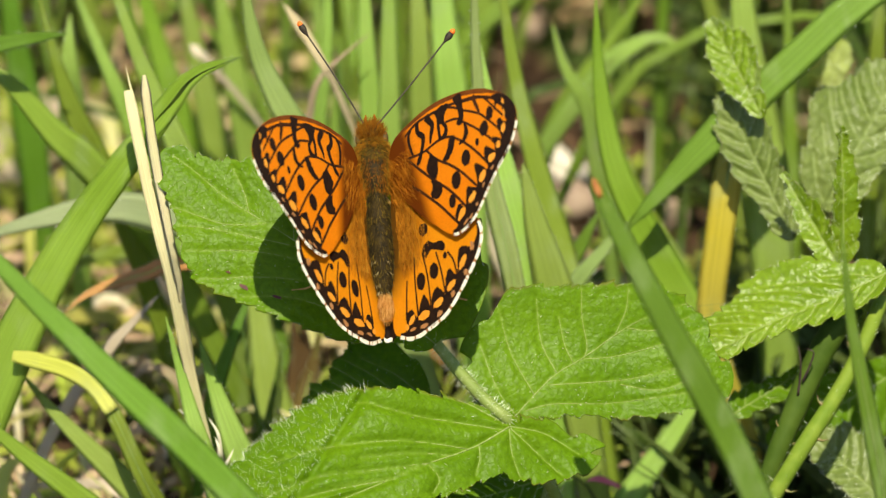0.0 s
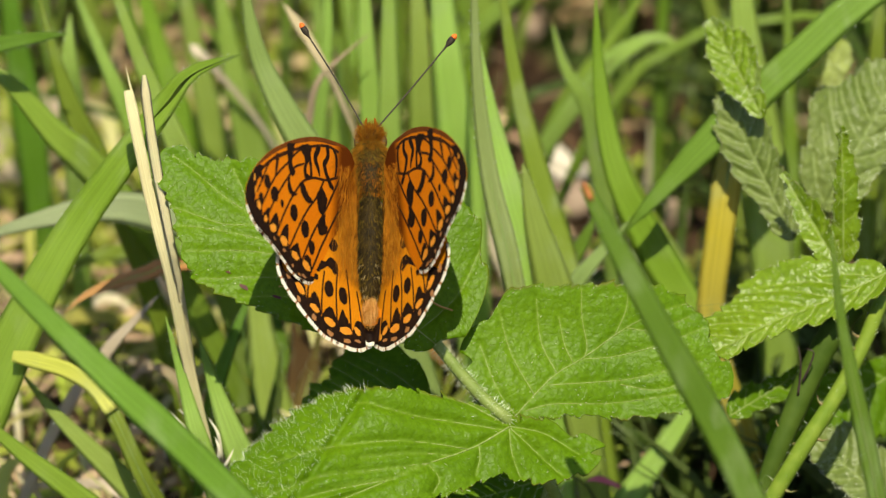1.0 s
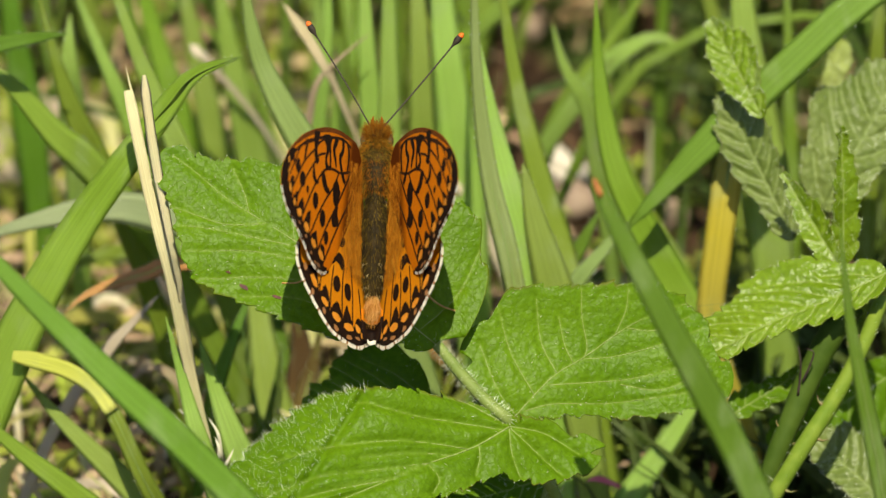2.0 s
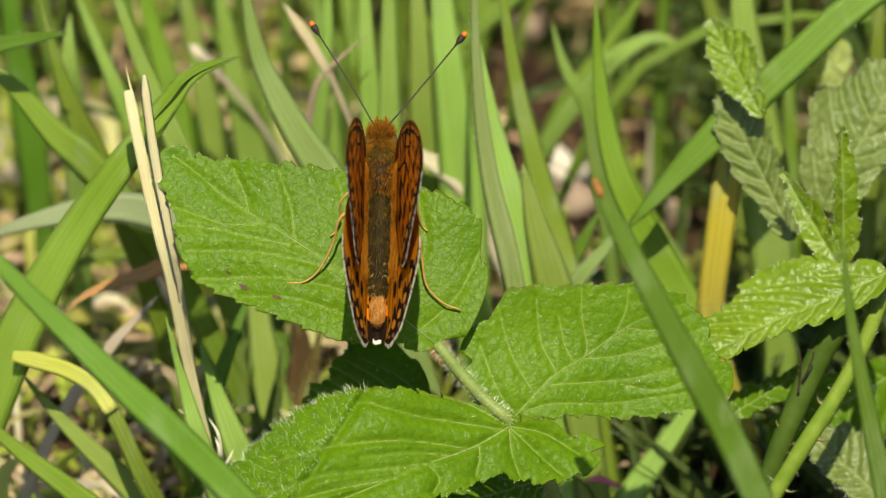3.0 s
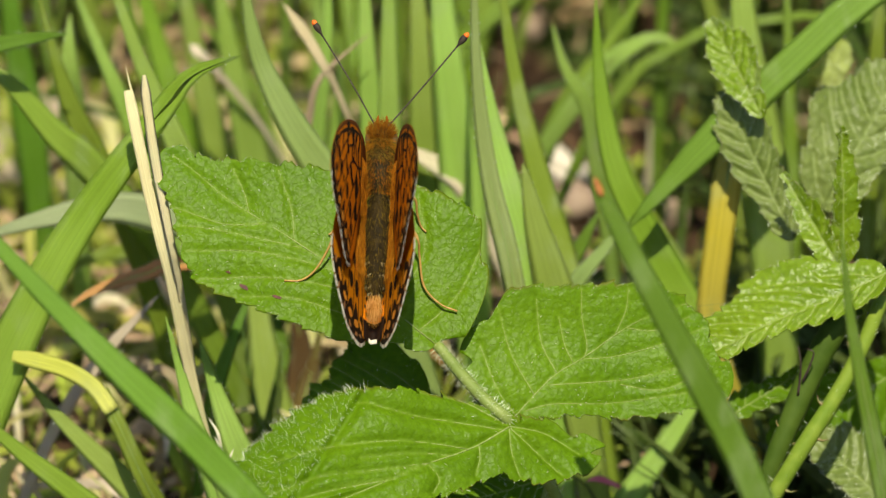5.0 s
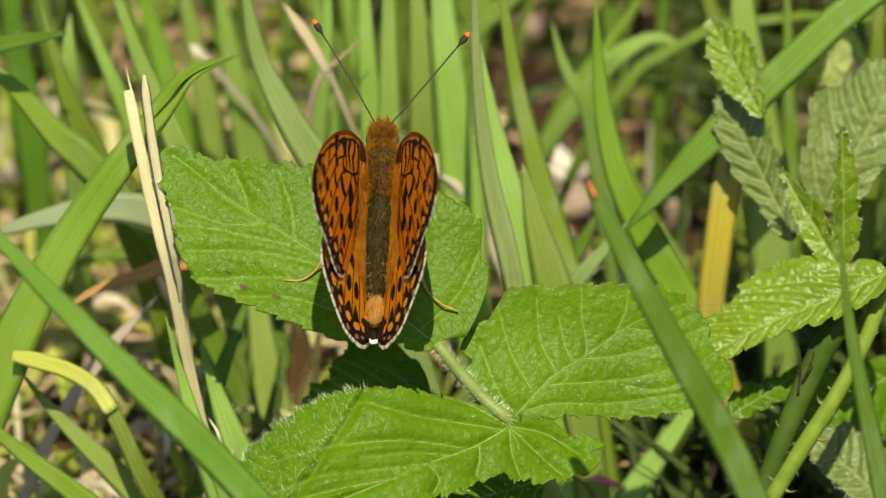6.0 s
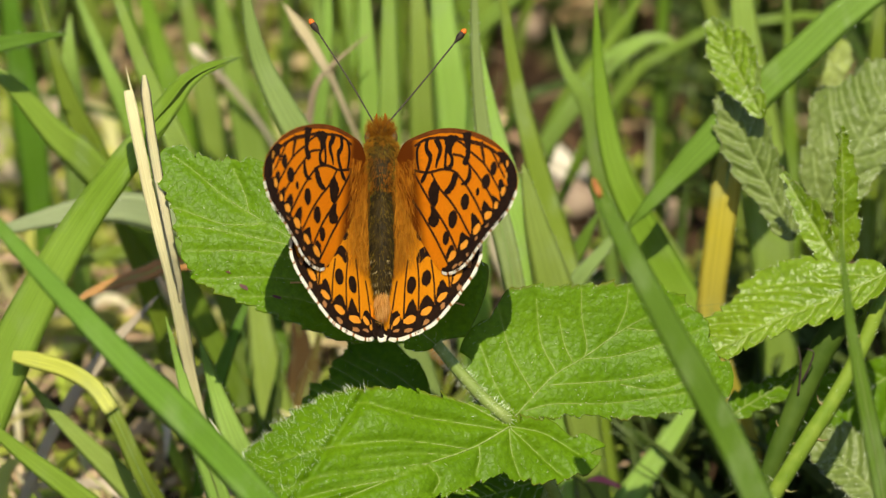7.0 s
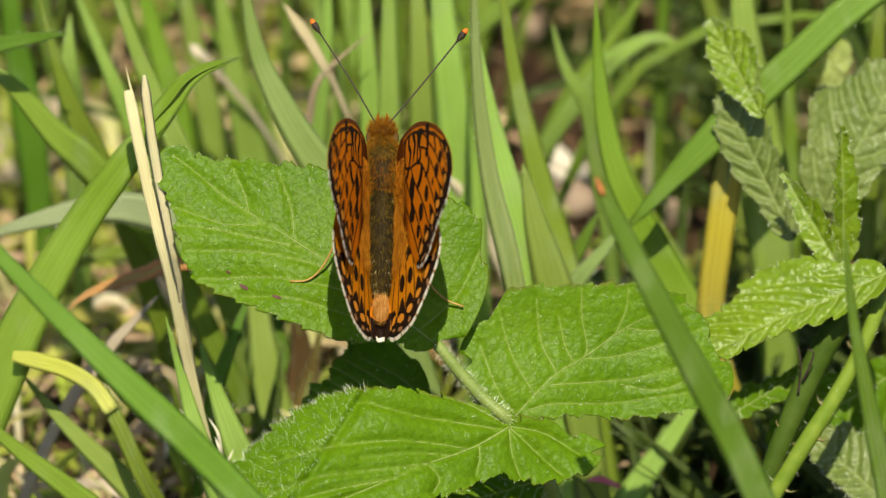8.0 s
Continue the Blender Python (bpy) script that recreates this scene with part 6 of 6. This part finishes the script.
    second = (
        (2.8, 84, -10.2, 82, -5.8), (2.9, 78, -11.2, 82, -8.8), (3, 84, -7.2, 80, -7.8), (3.1, 84, -6.2, 82, -6.8),
        (3.2, 80, -10.2, 82, -8.8), (3.3, 71, -11.2, 78, -10.8), (3.4, 61, -11.2, 67, -6.8), (3.5, 73, -8.2, 74, -5.8),
        (3.6, 70, -8.1, 72, -5.9), (3.7, 59, -9.9, 61, -7.1), (3.8, 61, -10.8, 64, -7.2), (3.9, 62, -9.6, 58, -4.4),
        (4, 55, -11.5, 61, -9.5), (4.1, 84, -4.0, 71, -6.0), (4.2, 84, -5.0, 82, -8.0), (4.3, 81, -8.0, 80, -9.0),
        (4.4, 71, -11.1, 75, -10.9), (4.5, 78, -11.2, 80, -9.8), (4.6, 80, -11.2, 79, -9.8), (4.7, 78, -11.2, 78, -9.8),
    )
    third = (
        (4.85, 70, -9.2, 71, -9.8), (5, 80, -8.2, 81, -9.8), (5.15, 66, -10.2, 67, -10.8), (5.3, 79, -8.2, 80, -9.8),
        (5.5, 71, -10.2, 72, -10.8), (5.65, 80, -9.2, 81, -10.8), (5.8, 80, -12.2, 82, -11.8), (5.9, 83, -11.2, 82, -10.8),
        (6, 74, -14.2, 75, -13.8), (6.1, 72, -12.2, 64, -12.8), (6.2, 72, -13.2, 78, -12.8), (6.3, 68, -2.2, 69, -3.8),
        (6.4, 53, -10.1, 49, -10.9), (6.5, 68, -9.0, 61, -9.0), (6.6, 67, -8.0, 60, -7.0), (6.7, 55, -9.9, 48, -8.1),
        (6.8, 67, -9.9, 63, -9.1), (6.9, 77, -6.8, 70, -7.2),
    )
    fourth = (
        (7, 58, -7.8, 50, -9.2), (7.1, 40, -10.8, 40, -9.2), (7.2, 68, -8.9, 68, -10.1), (7.3, 72, -10.9, 70, -11.1),
        (7.4, 64, -11.0, 65, -11.0), (7.5, 71, -9.0, 68, -9.0), (7.6, 73, -8.0, 64, -8.0), (7.7, 72, -12.1, 70, -10.9),
        (7.8, 82, -9.1, 77, -6.9), (7.9, 77, -10.1, 73, -9.9), (8, 78, -8.2, 72, -8.8),
    )
    def eased(x, stops):
        """A value read off a bent line through a few (x, value) stops."""
        for (x0, y0), (x1, y1) in zip(stops, stops[1:]):
            if x < x1:
                return y0 + (y1 - y0) * max(0.0, (x - x0) / (x1 - x0))
        return stops[-1][1]

    def settled(t):
        """The wings lie flat in their planes at first, then cup as the butterfly pumps them."""
        return eased(t, ((0, 0), (0.3, 0.1), (0.5, 0.4), (0.8, 0.8), (1.0, 1.0)))

    def pitch(t, raised):
        """How far the forewing's hind edge sags below its fore edge, degrees."""
        return settled(t) * eased(raised, ((8, 0), (40, 6), (55, 8.5), (62, 8.5), (66, 8), (70, 6.5), (75, 5), (80, 4), (90, 3)))

    def hind(t, raised):
        """The hindwings stay lower than the forewings."""
        return raised - 2 - eased(raised, ((70, 0), (78, 2.5))) - settled(t) * eased(raised, ((10, 0), (40, 4), (58, 6), (66, 6), (71, 4), (76, 1)))

    def drawn(t):
        """Late on the hindwings are drawn a little further under the forewings."""
        return eased(t, ((6.0, 0.0), (6.5, 0.0004), (7.0, 0.0008), (8.0, 0.0007)))

    def fore(t, raised):
        return raised + pitch(t, raised) / 6

    beats = (*first, *second, *third, *fourth)
    walk(WINGS["left", "fore"], [(t, pose(-0.002, 0, 0, 0, 0, 4.5) @ pose(0, 0, 0, 0, fore(t, a), 0) @ pose(0, 0, 0, pitch(t, a)) @ pose(0, 0, 0, 0, 0, -s - 4.5)) for t, a, s, b, r in beats])
    walk(WINGS["right", "fore"], [(t, pose(0.002, 0, 0, 0, 0, -4.5) @ pose(0, 0, 0, 0, -fore(t, b), 0) @ pose(0, 0, 0, pitch(t, b)) @ pose(0, 0, 0, 0, 0, r + 4.5)) for t, a, s, b, r in beats])
    walk(WINGS["left", "hind"], [(t, pose(-0.002, 0.0013 + drawn(t), 0) @ pose(0, 0, 0, 0, 0, 3.8) @ pose(0, 0, 0, 0, hind(t, a), 0) @ pose(0, 0, -0.0004, 0.15 * pitch(t, a)) @ pose(0, 0, 0, 0, 0, -0.35 * s - 3.8 + 2.5 * math.sin(radians(a)))) for t, a, s, b, r in beats])
    walk(WINGS["right", "hind"], [(t, pose(0.002, 0.0013 + drawn(t), 0) @ pose(0, 0, 0, 0, 0, -3.8) @ pose(0, 0, 0, 0, -hind(t, b), 0) @ pose(0, 0, -0.0004, 0.15 * pitch(t, b)) @ pose(0, 0, 0, 0, 0, 0.35 * r + 3.8 - 2.5 * math.sin(radians(b)))) for t, a, s, b, r in beats])
    # the antennae swing a little about the head
    for feeler in FEELERS.values():
        walk(feeler, [(t, pose(0, 0.0062, 0, 0, 0, turn) @ pose(0, -0.0062, 0)) for t, turn in
                      ((0, -1.0), (0.5, -0.1), (0.8, 1.4), (1, 2.3), (1.3, 1.5), (1.5, 3.3), (2.8, 3.5), (3.5, 3.7), (4.5, 3.9), (6, 4.0), (6.5, 2.2), (7, 2.4), (8, 3.3))])
    # the breeze stirs a few blades
    for name, rows in (("left", ((0, 0), (0.5, .3), (1.5, .2), (2.8, 0), (3.5, -.1), (4.5, -.6), (5.8, -1.0), (6.5, -1.4), (7.0, -1.6), (8.0, -.4))),
                       ("right", ((0, 0), (1.0, .6), (1.5, 0), (3.5, -.1), (4.5, -.2), (6.5, .4), (7.0, 0), (8.0, -.2))),
                       ("edge", ((0, 0), (1.0, .8), (1.5, .2), (3.5, 0), (4.5, 0), (6.5, .2), (7.0, .1), (8.0, -.2))),
                       ("bent", ((0, 0), (1.0, .3), (1.5, 0), (3.5, .15), (4.5, .15), (6.5, .3), (7.0, 0), (8.0, 0)))):
        at = SWAY[name].location.copy()
        walk(SWAY[name], [(t, Matrix.Translation(at) @ Matrix.Rotation(radians(a), 4, (0, -0.866, 0.5))) for t, a in rows])


motions()
